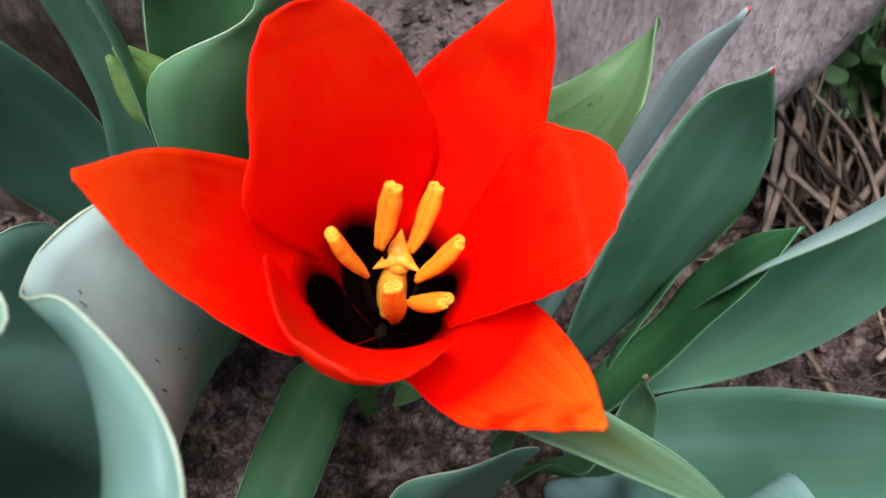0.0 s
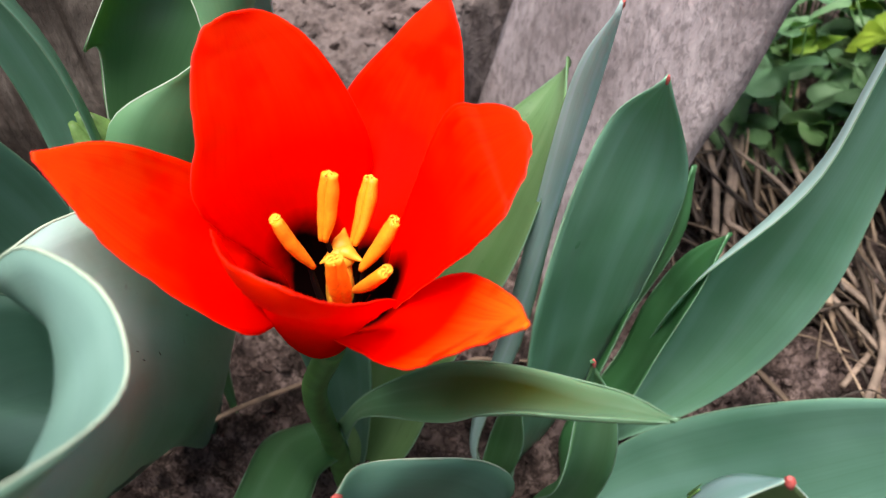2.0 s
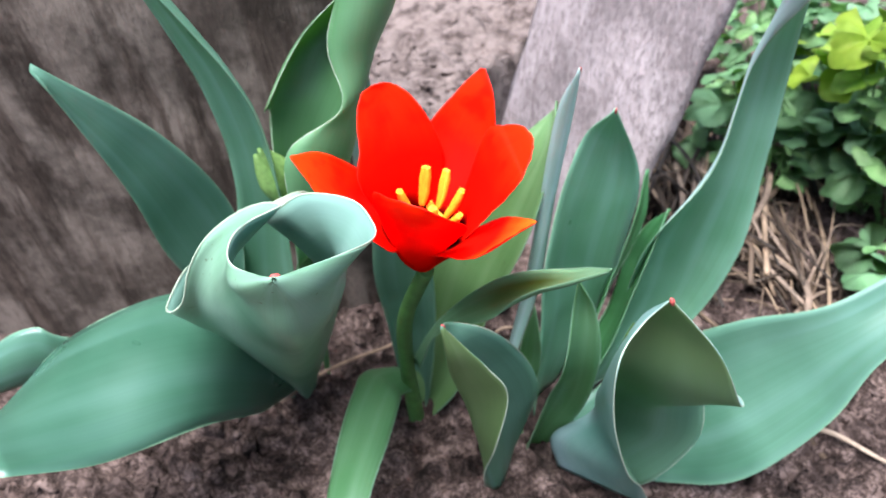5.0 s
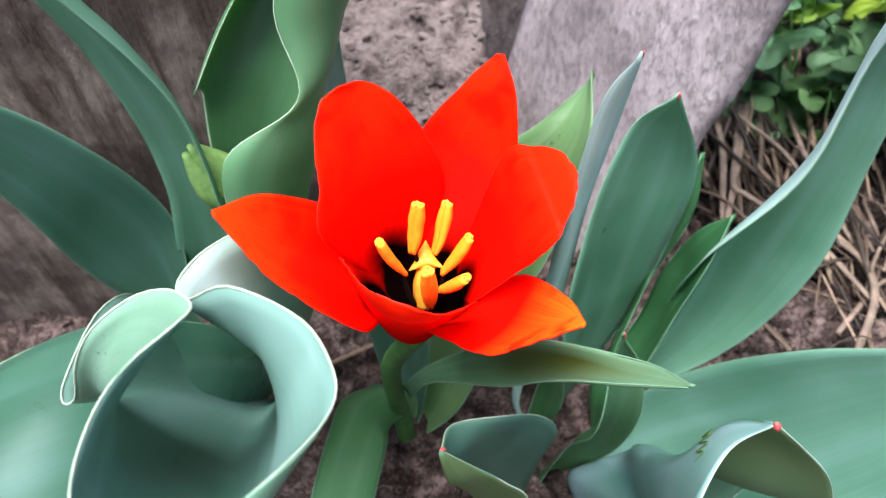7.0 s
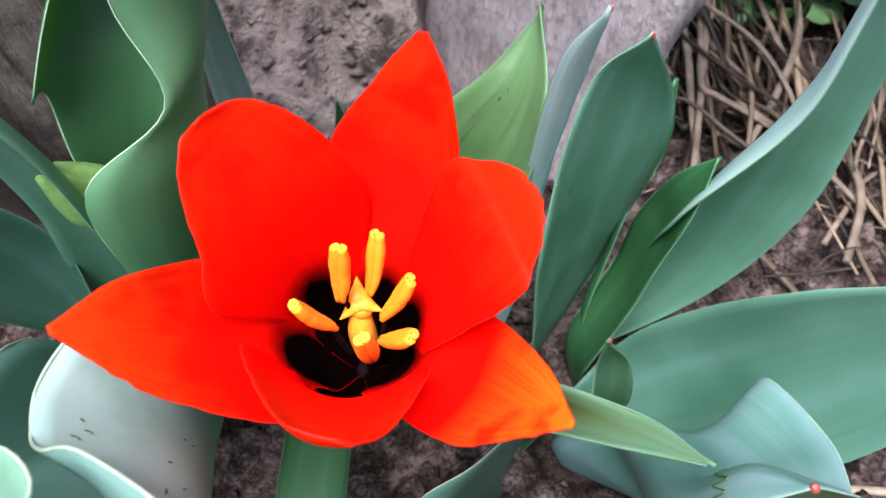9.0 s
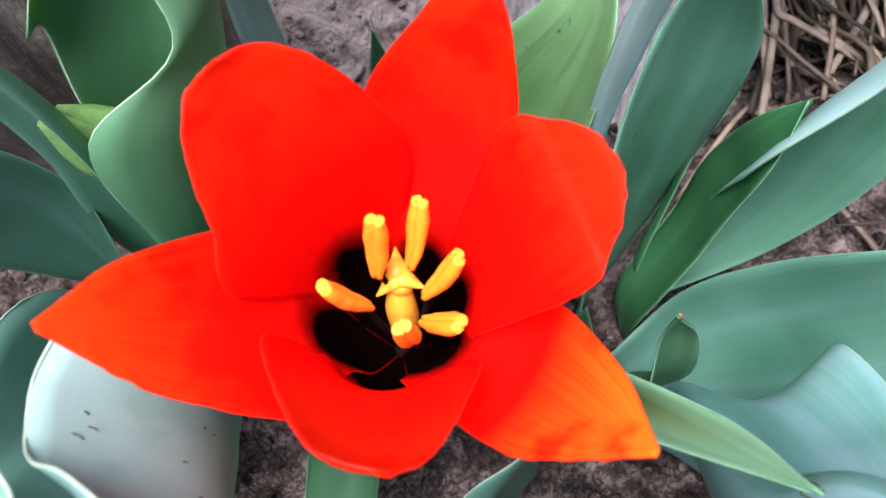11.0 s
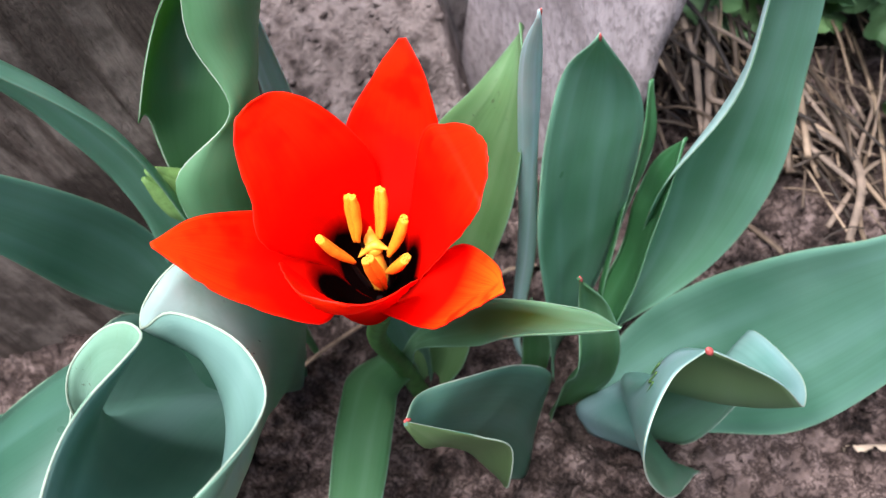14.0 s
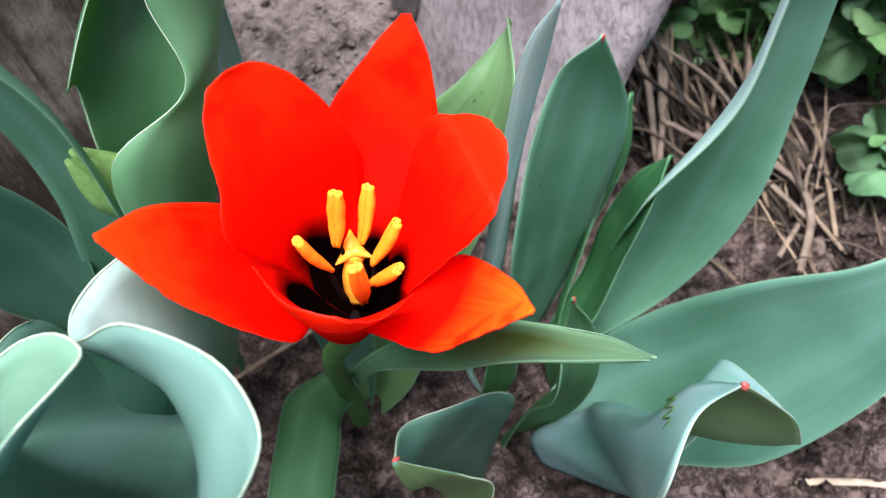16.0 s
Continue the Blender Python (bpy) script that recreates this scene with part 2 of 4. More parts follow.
def petal_material(name, orange, throat=1.0, thin=0.38):
    m, t, p = nodes(name)
    uv = t.nodes.new("ShaderNodeTexCoord")
    split = t.nodes.new("ShaderNodeSeparateXYZ")
    t.links.new(uv.outputs["UV"], split.inputs[0])
    streak = noise_of(t, mapped(t, (60, 2.0, 1), "UV"), 1.0, 4.0)
    soft = noise_of(t, mapped(t, (1, 1, 1)), 60.0, 3.0)
    red = ramp(t, streak, (0.3, (0.92, 0.0030, 0.0004)), (0.7, (0.97, 0.0055, 0.0007)))
    # Orange towards the tip: light through and off the petal, painted in.
    far = ramp(t, split.outputs[1], (0.55, (0, 0, 0)), (0.95, (orange, orange, orange)))
    far = mix(t, 1.0, far, ramp(t, soft, (0.38, (0.25, 0.25, 0.25)), (0.52, (1, 1, 1))), "MULTIPLY")
    red = mix(t, mix(t, 1.0, far, ramp(t, streak, (0.30, (0.35, 0.35, 0.35)), (0.65, (1, 1, 1))), "MULTIPLY"), red, (1.0, 0.27, 0.015))
    wob = t.nodes.new("ShaderNodeMath")
    wob.operation = "MULTIPLY_ADD"
    wob.inputs[1].default_value, wob.inputs[2].default_value = 0.08, -0.040
    t.links.new(soft, wob.inputs[0])
    v = t.nodes.new("ShaderNodeMath")
    t.links.new(split.outputs[1], v.inputs[0])
    t.links.new(wob.outputs[0], v.inputs[1])
    lean = t.nodes.new("ShaderNodeMath")
    lean.operation = "SUBTRACT"
    lean.inputs[1].default_value = 0.5
    t.links.new(split.outputs[0], lean.inputs[0])
    square = t.nodes.new("ShaderNodeMath")
    square.operation = "MULTIPLY"
    t.links.new(lean.outputs[0], square.inputs[0])
    t.links.new(lean.outputs[0], square.inputs[1])
    lobed = t.nodes.new("ShaderNodeMath")
    lobed.operation = "MULTIPLY_ADD"
    lobed.inputs[1].default_value = 0.30
    t.links.new(square.outputs[0], lobed.inputs[0])
    t.links.new(v.outputs[0], lobed.inputs[2])
    blotch = ramp(t, lobed.outputs[0], (0.0, (throat,) * 3), (0.260, (throat,) * 3), (0.340, (0, 0, 0)))
    inner = ramp(t, split.outputs[0], (0.0, (0.72, 0.72, 0.72)), (0.006, (0.8, 0.8, 0.8)), (0.024, (1, 1, 1)), (0.976, (1, 1, 1)), (0.994, (0.8, 0.8, 0.8)), (1.0, (0.72, 0.72, 0.72)))
    blotch = mix(t, 1.0, blotch, inner, "MULTIPLY")
    col = mix(t, blotch, red, (0.003, 0.001, 0.001))
    t.links.new(col, p.inputs["Base Color"])
    p.inputs["Roughness"].default_value = 0.5
    t.links.new(ramp(t, v.outputs[0], (0.24, (0, 0, 0)), (0.34, (0.08, 0.08, 0.08))), p.inputs["Specular IOR Level"])
    bump(t, p, streak, 0.03, 0.0003)
    glow_through(t, p, mix(t, blotch, (0.98, 0.020, 0.001), (0.003, 0.001, 0.001)), thin)
    return m


PETAL = petal_material("red_petal", 0.12)
PETAL_TINGED = petal_material("faintly_orange_lit_petal", 0.30)
PETAL_ORANGE = petal_material("orange_lit_petal", 1.0)
PETAL_BACK = petal_material("red_petal_back", 0.16, 0.0, 0.6)
PETAL_RIM = plain("petal_edge", (0.95, 0.018, 0.004), 0.5, 0.05, 300.0, 0.3)


def noise_colour(t, vector, scale):
    n = add(t, "ShaderNodeTexNoise", Scale=scale, Detail=3.0)
    t.links.new(vector, n.inputs["Vector"])
    return n.outputs["Color"]


def soil_material():
    m, t, p = nodes("garden_soil")
    o = mapped(t, (1, 1, 1))
    big, mid_, fine = noise_of(t, o, 16.0, 5.0, 0.65), noise_of(t, o, 58.0, 5.0, 0.6), noise_of(t, o, 480.0, 4.0, 0.7)
    c = ramp(t, mid_, (0.36, (0.010, 0.007, 0.006)), (0.5, (0.076, 0.054, 0.048)), (0.66, (0.225, 0.170, 0.155)))
    c = mix(t, ramp(t, big, (0.42, (0, 0, 0)), (0.68, (0.6, 0.6, 0.6))), c, (0.145, 0.108, 0.100))
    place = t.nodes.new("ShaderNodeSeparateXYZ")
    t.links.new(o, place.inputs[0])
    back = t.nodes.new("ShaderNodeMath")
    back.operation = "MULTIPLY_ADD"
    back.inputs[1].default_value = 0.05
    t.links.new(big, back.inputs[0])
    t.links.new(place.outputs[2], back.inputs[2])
    # Raised soil drier and paler; low ground kept dark, partly painting its shade.
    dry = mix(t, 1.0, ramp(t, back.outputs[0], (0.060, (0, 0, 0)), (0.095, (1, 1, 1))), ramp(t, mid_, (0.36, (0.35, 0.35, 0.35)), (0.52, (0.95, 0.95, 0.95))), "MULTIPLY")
    crack = t.nodes.new("ShaderNodeTexVoronoi")
    crack.feature = "DISTANCE_TO_EDGE"
    crack.inputs["Scale"].default_value = 62.0
    t.links.new(mix(t, 0.04, o, noise_colour(t, o, 150.0)), crack.inputs["Vector"])
    lumps = ramp(t, crack.outputs["Distance"], (0.0, (0, 0, 0)), (0.32, (1, 1, 1)))
    # Cracks between lumps darkened in the colour, where shade gathers.
    c = mix(t, 1.0, c, ramp(t, lumps, (0.0, (0.30, 0.28, 0.27)), (0.5, (1.15, 1.15, 1.15))), "MULTIPLY")
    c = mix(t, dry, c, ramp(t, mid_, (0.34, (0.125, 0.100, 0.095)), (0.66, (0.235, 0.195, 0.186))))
    c = mix(t, 0.28, c, ramp(t, fine, (0.3, (0.3, 0.3, 0.3)), (0.7, (1.1, 1.1, 1.1))), "MULTIPLY")
    t.links.new(c, p.inputs["Base Color"])
    p.inputs["Roughness"].default_value = 0.95
    p.inputs["Specular IOR Level"].default_value = 0.15
    bump(t, p, mix(t, 0.55, mix(t, 0.35, mid_, fine), lumps), 0.6, 0.005)
    return m


SOIL = soil_material()


def wood_material(name, dark, light, patch, fibre, blotch, grit):
    """Old wood. fibre: how far the grain is drawn out; blotch: share of stained patches."""
    m, t, p = nodes(name)
    grain = noise_of(t, mapped(t, (150, 150, 150 / fibre)), 1.0, 6.0, 0.7, 0.3)
    streak = noise_of(t, mapped(t, (46, 46, 5)), 1.0, 5.0, 0.6, 0.4)
    stain = noise_of(t, mapped(t, (1, 1, 1)), 11.0, 5.0, 0.65)
    speck = noise_of(t, mapped(t, (1, 1, 0.6)), 240.0, 4.0, 0.7)
    c = ramp(t, grain, (0.3, dark), (0.7, light))
    c = mix(t, ramp(t, streak, (0.43, (0, 0, 0)), (0.57, (blotch,) * 3)), c, patch)
    c = mix(t, ramp(t, stain, (0.42, (0.75, 0.75, 0.75)), (0.56, (0, 0, 0))), c, tuple(v * 0.75 for v in dark))
    c = mix(t, ramp(t, speck, (0.50, (0, 0, 0)), (0.60, (grit,) * 3)), c, tuple(v * 0.55 for v in dark))
    c = mix(t, ramp(t, speck, (0.30, (0.4, 0.4, 0.4)), (0.42, (0, 0, 0))), c, light)
    t.links.new(c, p.inputs["Base Color"])
    p.inputs["Roughness"].default_value = 0.9
    p.inputs["Specular IOR Level"].default_value = 0.2
    bump(t, p, mix(t, 0.3, grain, speck), 0.8, 0.004)
    return m


WOOD_GREY = wood_material("weathered_grey_wood", (0.25, 0.213, 0.220), (0.49, 0.437, 0.455), (0.40, 0.350, 0.368), 4.0, 0.5, 0.55)
WOOD_BROWN = wood_material("damp_brown_wood", (0.034, 0.026, 0.021), (0.150, 0.117, 0.099), (0.29, 0.245, 0.213), 24.0, 0.8, 0.2)


def foliage_material(name, deep, pale):
    m, t, p = nodes(name)
    info = t.nodes.new("ShaderNodeObjectInfo")
    n = noise_of(t, mapped(t, (1, 1, 1)), 90.0, 4.0)
    c = ramp(t, n, (0.3, deep), (0.7, pale))
    hue = ramp(t, info.outputs["Random"], (0.0, (0.75, 0.85, 0.95)), (1.0, (1.15, 1.08, 0.9)))
    c = mix(t, 1.0, c, hue, "MULTIPLY")
    t.links.new(c, p.inputs["Base Color"])
    p.inputs["Roughness"].default_value = 0.55
    bump(t, p, n, 0.25, 0.001)
    glow_through(t, p, (0.16, 0.36, 0.04), 0.2)
    return m


FOLIAGE = foliage_material("lobed_foliage", (0.12, 0.28, 0.12), (0.23, 0.41, 0.22))
FOLIAGE_LIME = foliage_material("lime_foliage", (0.26, 0.46, 0.040), (0.44, 0.62, 0.09))


# ---- shaping helpers ----
def spline(points, n):
    """A smooth curve of n points through the control points."""
    P = np.array(points, float)
    k = len(P)
    t = np.linspace(0, k - 1, n)
    i = np.minimum(t.astype(int), k - 2)
    u = (t - i)[:, None]
    Q = np.vstack([2 * P[0] - P[1], P, 2 * P[-1] - P[-2]])
    a, b, c, d = Q[i], Q[i + 1], Q[i + 2], Q[i + 3]
    return 0.5 * (2 * b + (c - a) * u + (2 * a - 5 * b + 4 * c - d) * u**2 + (3 * b - a - 3 * c + d) * u**3)


def unit(v):
    return v / np.maximum(np.linalg.norm(v, axis=-1, keepdims=True), 1e-9)


def arc(a, m, b, u):
    """Points on the circle through a, m and b; a parabola where they are nearly in line."""
    ab, am = b - a, m - a
    n = np.cross(am, ab)
    nn = n @ n
    bow = np.linalg.norm(m - (a + b) / 2)
    flat = a + np.outer(u, ab) + np.outer(4 * u * (1 - u), m - (a + b) / 2)
    if nn < 1e-14 or bow < 1e-4:
        return flat
    centre = a + (np.cross(n, am) * (ab @ ab) + np.cross(ab, n) * (am @ am)) / (2 * nn)
    r = a - centre
    radius = np.linalg.norm(r)
    if radius > 0.12:
        return flat
    x = r / radius
    y = np.cross(n / math.sqrt(nn), x)
    end = math.atan2((b - centre) @ y, (b - centre) @ x)
    via = math.atan2((m - centre) @ y, (m - centre) @ x)
    end, via = end % (2 * math.pi), via % (2 * math.pi)
    if via > end:
        end, via = end - 2 * math.pi, via - 2 * math.pi
    s = via / end
    p = u + (s - 0.5) * 4 * u * (1 - u) if 0.1 < s < 0.9 else u
    w = p * end
    return centre + radius * (np.outer(np.cos(w), x) + np.outer(np.sin(w), y))


def sheet(left, right, middle=None, sag=0.0, thick=0.0012, rows=40, cols=13, wave=0.0, seed=0, edge=0.35, focus=None, root=None, fringe=None):
    """A leaf or petal: skin between two edge curves, with rib curves or a hollow, closed and of real thickness. UV: across, along
    (from root: the distance from there, 1 for 7 cm). focus: a point that the hollow faces."""
    A, B = spline(left, rows), spline(right, rows)
    u = np.linspace(0, 1, cols)
    mid = (A + B) / 2
    across = B - A
    along = np.gradient(mid, axis=0)
    face = unit(np.cross(across, along))
    G = np.zeros((rows, cols, 3))
    if middle is not None and isinstance(middle[0], list):
        ribs = [A] + [spline(m, rows) for m in middle] + [B]
        for i in range(rows):
            G[i] = spline([r[i] for r in ribs], cols)
    elif middle is not None:
        M = spline(middle, rows)
        for i in range(rows):
            G[i] = arc(A[i], M[i], B[i], u)
    else:
        wide = np.linalg.norm(across, axis=1)
        if focus is not None:
            turn = ((mid - np.array(focus)) * face).sum(1)
            turn = np.convolve(np.pad(turn, 6, "edge"), np.ones(13) / 13, "valid")
            face = face * (turn / (np.abs(turn) + 0.006))[:, None]
        deep = sag * np.minimum(1.0, wide / max(wide.max(), 1e-6))
        if focus is not None:
            deep = deep * np.clip((1 - np.linspace(0, 1, rows)) / 0.25, 0, 1)
        for i in range(rows):
            G[i] = A[i] + np.outer(u, across[i]) + np.outer(4 * u * (1 - u) * deep[i], face[i])
    if fringe is not None:
        for i in range(rows):
            G[i] += np.outer(np.maximum(0, 1 - u / 0.10), fringe[0][i]) + np.outer(np.maximum(0, 1 - (1 - u) / 0.10), fringe[1][i])
    if wave:
        for i in range(rows):
            for j in range(cols):
                k = noise.noise(Vector(G[i, j] * 45) + Vector((seed * 7.1, 3, 1)))
                G[i, j] += face[i] * wave * k
    gu, gv = np.gradient(G, axis=1), np.gradient(G, axis=0)
    N = unit(np.cross(gu, gv))
    taper = np.minimum(1.0, edge + (1 - edge) * np.minimum(u, 1 - u) * 8)[None, :, None]
    top, low = G + N * thick / 2 * taper, G - N * thick / 2 * taper
    bm = bmesh.new()
    uvs = bm.loops.layers.uv.new("UVMap")
    grids = [[[bm.verts.new(g[i, j]) for j in range(cols)] for i in range(rows)] for g in (top, low)]
    where = {}
    for g in grids:
        for i in range(rows):
            for j in range(cols):
                far = i / (rows - 1) if root is None else np.linalg.norm(G[i, j] - root) / 0.07
                where[g[i][j]] = (j / (cols - 1), far)

    outward = focus is not None and ((G - np.array(focus)) * N)[2:rows // 3].sum() > 0

    def face_of(*vs, back=False):
        f = bm.faces.new(vs)
        f.smooth = True
        f.material_index = int(focus is not None and back)
        for loop in f.loops:
            loop[uvs].uv = where[loop.vert]

    t, b = grids
    for i in range(rows - 1):
        for j in range(cols - 1):
            face_of(t[i][j], t[i][j + 1], t[i + 1][j + 1], t[i + 1][j], back=outward)
            face_of(b[i][j], b[i + 1][j], b[i + 1][j + 1], b[i][j + 1], back=not outward)
        face_of(t[i][0], t[i + 1][0], b[i + 1][0], b[i][0])
        face_of(t[i][-1], b[i][-1], b[i + 1][-1], t[i + 1][-1])
    for j in range(cols - 1):
        face_of(t[0][j], b[0][j], b[0][j + 1], t[0][j + 1])
        face_of(t[-1][j], t[-1][j + 1], b[-1][j + 1], b[-1][j])
    return bm


def tube(points, radius, n=24, sides=8, bm=None, squash=1.0):
    """A round rod along a curve. radius: a number, or a list from end to end."""
    bm = bm or bmesh.new()
    C = spline(points, n)
    T = unit(np.gradient(C, axis=0))
    radii = np.interp(np.linspace(0, 1, n), np.linspace(0, 1, len(radius)), radius) if isinstance(radius, (list, tuple)) else [radius] * n
    side = np.cross(T[0], (0.3, 0.2, 0.93))
    rings = []
    for p, d, r in zip(C, T, radii):
        side = side - d * (side @ d)
        side = side / np.linalg.norm(side)
        other = np.cross(d, side)
        rings.append([bm.verts.new(p + r * (math.cos(a) * side + squash * math.sin(a) * other)) for a in np.arange(sides) * 2 * math.pi / sides])
    for a, b in zip(rings, rings[1:]):
        for k in range(sides):
            bm.faces.new((a[k], a[(k + 1) % sides], b[(k + 1) % sides], b[k])).smooth = True
    bm.faces.new(rings[0][::-1])
    bm.faces.new(rings[-1])
    return bm


def part(name, bm, material, parent=None, label=""):
    me = bpy.data.meshes.new(name)
    bm.to_mesh(me)
    bm.free()
    me.materials.append(material)
    ob = new(name, me)
    if parent:
        ob.parent = parent
    return tagged(ob, label)


def thing(name, label, category, group=""):
    return tagged(new(name), label, category, group)


def leaf(plant, left, right, middle=None, sag=-0.006, material=None, label="", tip="", thick=0.0014, wave=0.0008, rows=40, cols=13, rim=0.00030, pale=False, root=None, under=None, upper=0, tip_size=1.0):
    """A leaf of a plant, with its pale margin and, where it has one, its coloured tip."""
    n = len(plant.children)
    if root is not None:
        half = (np.array(right[0]) - np.array(left[0])) * 0.1
        left, right = [tuple(np.array(root) - half)] + left, [tuple(np.array(root) + half)] + right
        if middle is not None:
            middle = [root] + middle
    blade = part("leaf", sheet(left, right, middle, sag, thick, rows, cols, wave, n), material or LEAF, plant, label)
    if under:
        blade.data.materials.append(under)
        for f in blade.data.polygons[:2 * (rows - 1) * (cols - 1) + 2 * (rows - 1)]:
            k = f.index % (2 * (cols - 1) + 2)
            f.material_index = int(k < 2 * (cols - 1) and k % 2 != upper)
    bm = tube(left, [rim, rim, rim, rim * 0.35], rows, 6)
    tube(right, [rim, rim, rim, rim * 0.35], rows, 6, bm)
    part("margin", bm, PALE if pale else MARGIN, blade, "thin pale margin")
    if tip:
        end, back = np.array(left[-1]), (np.array(left[-2]) + np.array(right[-2])) / 2
        d = unit(end - back)
        part("tip", tube([end - d * 0.0034, end - d * 0.0012, end + d * 0.0004], [0.0005 * tip_size, 0.0008 * tip_size, 0.0003 * tip_size], 8, 8), RED_TIP, blade, tip)
    return blade


# ---- ground: soil bed with a bank rising between the boards ----
def smooth(a, b, x):
    k = min(1.0, max(0.0, (x - a) / (b - a)))
    return k * k * (3 - 2 * k)


def ground_height(x, y):
    z = 0.018 - 0.034 * smooth(0.02, 0.12, x) * (1 - smooth(0.06, 0.17, y)) * (1 - smooth(0.3, 0.6, x))
    edge = max(0.043 + 0.13 * (y - 0.37) + 0.45 * max(0.0, 0.345 - y), min(0.30, 0.056 + 0.9 * (y - 0.475)))
    bank = (smooth(0.25, 0.44, y) * 0.125 + smooth(0.44, 1.2, y) * 0.10) * (1 - smooth(1.5, 6.0, y)) * smooth(-6.0, -1.5, x)
    z += bank * (1 - smooth(edge, edge + 0.008, x))
    z -= 0.022 * max(0.0, 1 - math.hypot(x - 0.085, y - 0.145) / 0.05) ** 0.5
    z -= 0.020 * max(0.0, 1 - math.hypot(x + 0.004, (y - 0.372) * 0.8) / 0.022) ** 0.6
    d = math.hypot(x, y - 0.2)
    if d < 1.2:
        v = Vector((x, y, 0))
        wob = Vector((noise.noise(v * 60), noise.noise(v * 60 + Vector((9, 0, 0))), 0)) * 0.5
        rough = 1 - 0.75 * smooth(0.28, 0.36, y)
        clod = noise.voronoi(v * 36 + wob * 1.4)[0]
        lump = noise.voronoi(v * 95 + wob * 2)[0]
        crumb = noise.voronoi(v * 210 + wob * 3)[0]
        z += smooth(0.26, 0.34, y) * (0.015 * noise.noise(v * 24) + 0.007 * noise.noise(v * 55) + 0.0025 * noise.noise(v * 130))
        z += 0.007 * noise.noise(v * 18) - 0.008 + 0.025 * (0.35 + 0.65 * rough) * min(0.45, clod[1] - clod[0]) + rough * (0.0075 * min(0.5, lump[1] - lump[0]) + 0.004 * min(0.5, crumb[1] - crumb[0]) + 0.0016 * noise.noise(v * 330))
    else:
        z += 0.02 * noise.noise(Vector((x, y, 0)) * 0.5)
    return z


def graded(lo, hi, step, far):
    inner = list(np.arange(lo, hi, step))
    out, s, x = [], step, hi
    while x < far:
        out.append(x)
        s *= 1.35
        x += s
    low, s, x = [], step * 1.35, lo - step
    while x > -far:
        low.append(x)
        x -= s
        s *= 1.35
    return low[::-1] + inner + out


def build_ground():
    xs, ys = graded(-0.34, 0.42, 0.0026, 400), graded(-0.10, 0.62, 0.0026, 400)
    verts = [(x, y, ground_height(x, y)) for y in ys for x in xs]
    w = len(xs)
    faces = [(j * w + i, j * w + i + 1, (j + 1) * w + i + 1, (j + 1) * w + i) for j in range(len(ys) - 1) for i in range(w - 1)]
    me = bpy.data.meshes.new("ground")
    me.from_pydata(verts, [], faces)
    me.polygons.foreach_set("use_smooth", [True] * len(faces))
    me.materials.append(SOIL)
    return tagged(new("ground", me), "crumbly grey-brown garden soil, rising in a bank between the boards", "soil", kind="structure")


ground = build_ground()


def board(name, p, q, lean, height, thick, material, label, seed):
    """An upright weathered board: p to q is its foot's front edge, lean the way its long edges go for each metre up."""
    p, q, up = np.array(p, float), np.array(q, float), np.array(lean, float)
    wide = unit(q - p)
    back = unit(np.cross(up, wide))
    if back[1] < 0:
        back = -back
    bm = bmesh.new()
    nu, nv = 22, 60
    rows = []
    for k, off in ((0, 0.0), (1, thick)):
        g = []
        for j in range(nv + 1):
            r = []
            for i in range(nu + 1):
                s = i / nu
                c = p + (q - p) * s + up * height * j / nv + back * off - wide * (2 * s - 1) * off * 1.3
                v = Vector(c)
                ends = 0.0025 * noise.noise(Vector((seed, j * 0.35, 0))) + 0.001 * noise.noise(Vector((seed, j * 1.3, 5))) if i in (0, nu) else 0.0
                rub = 0.004 if i in (0, nu) and k == 0 else 0.0
                wear = 0.0022 * noise.noise(Vector((s * 14 + seed, j * 0.10, k))) + 0.0012 * noise.noise(v * 120)
                r.append(bm.verts.new(c + wide * ends + back * (rub + wear)))
            g.append(r)
        rows.append(g)
    a, b = rows
    for j in range(nv):
        for i in range(nu):
            bm.faces.new((a[j][i], a[j][i + 1], a[j + 1][i + 1], a[j + 1][i])).smooth = True
            bm.faces.new((b[j][i], b[j + 1][i], b[j + 1][i + 1], b[j][i + 1])).smooth = True
        bm.faces.new((a[j][0], a[j + 1][0], b[j + 1][0], b[j][0])).smooth = True
        bm.faces.new((a[j][nu], b[j][nu], b[j + 1][nu], a[j + 1][nu])).smooth = True
    for i in range(nu):
        bm.faces.new((a[0][i], b[0][i], b[0][i + 1], a[0][i + 1]))
        bm.faces.new((a[nv][i], a[nv][i + 1], b[nv][i + 1], b[nv][i]))
    bmesh.ops.recalc_face_normals(bm, faces=bm.faces)
    ob = part(name, bm, material)
    return tagged(ob, label, "board", "boards edging the bed")


board("board", (0.028, 0.449, -0.02), (0.097, 0.279, -0.02), (0.30, -0.15, 1.0), 0.75, 0.02, WOOD_GREY, "weathered grey wooden board standing at the edge of the bed", 3)
board("board", (-0.62, 0.325, -0.02), (-0.050, 0.292, -0.02), (0.02, -0.15, 1.0), 0.75, 0.035, WOOD_BROWN, "damp brown wooden board with lichen stains, edging the bed", 8)

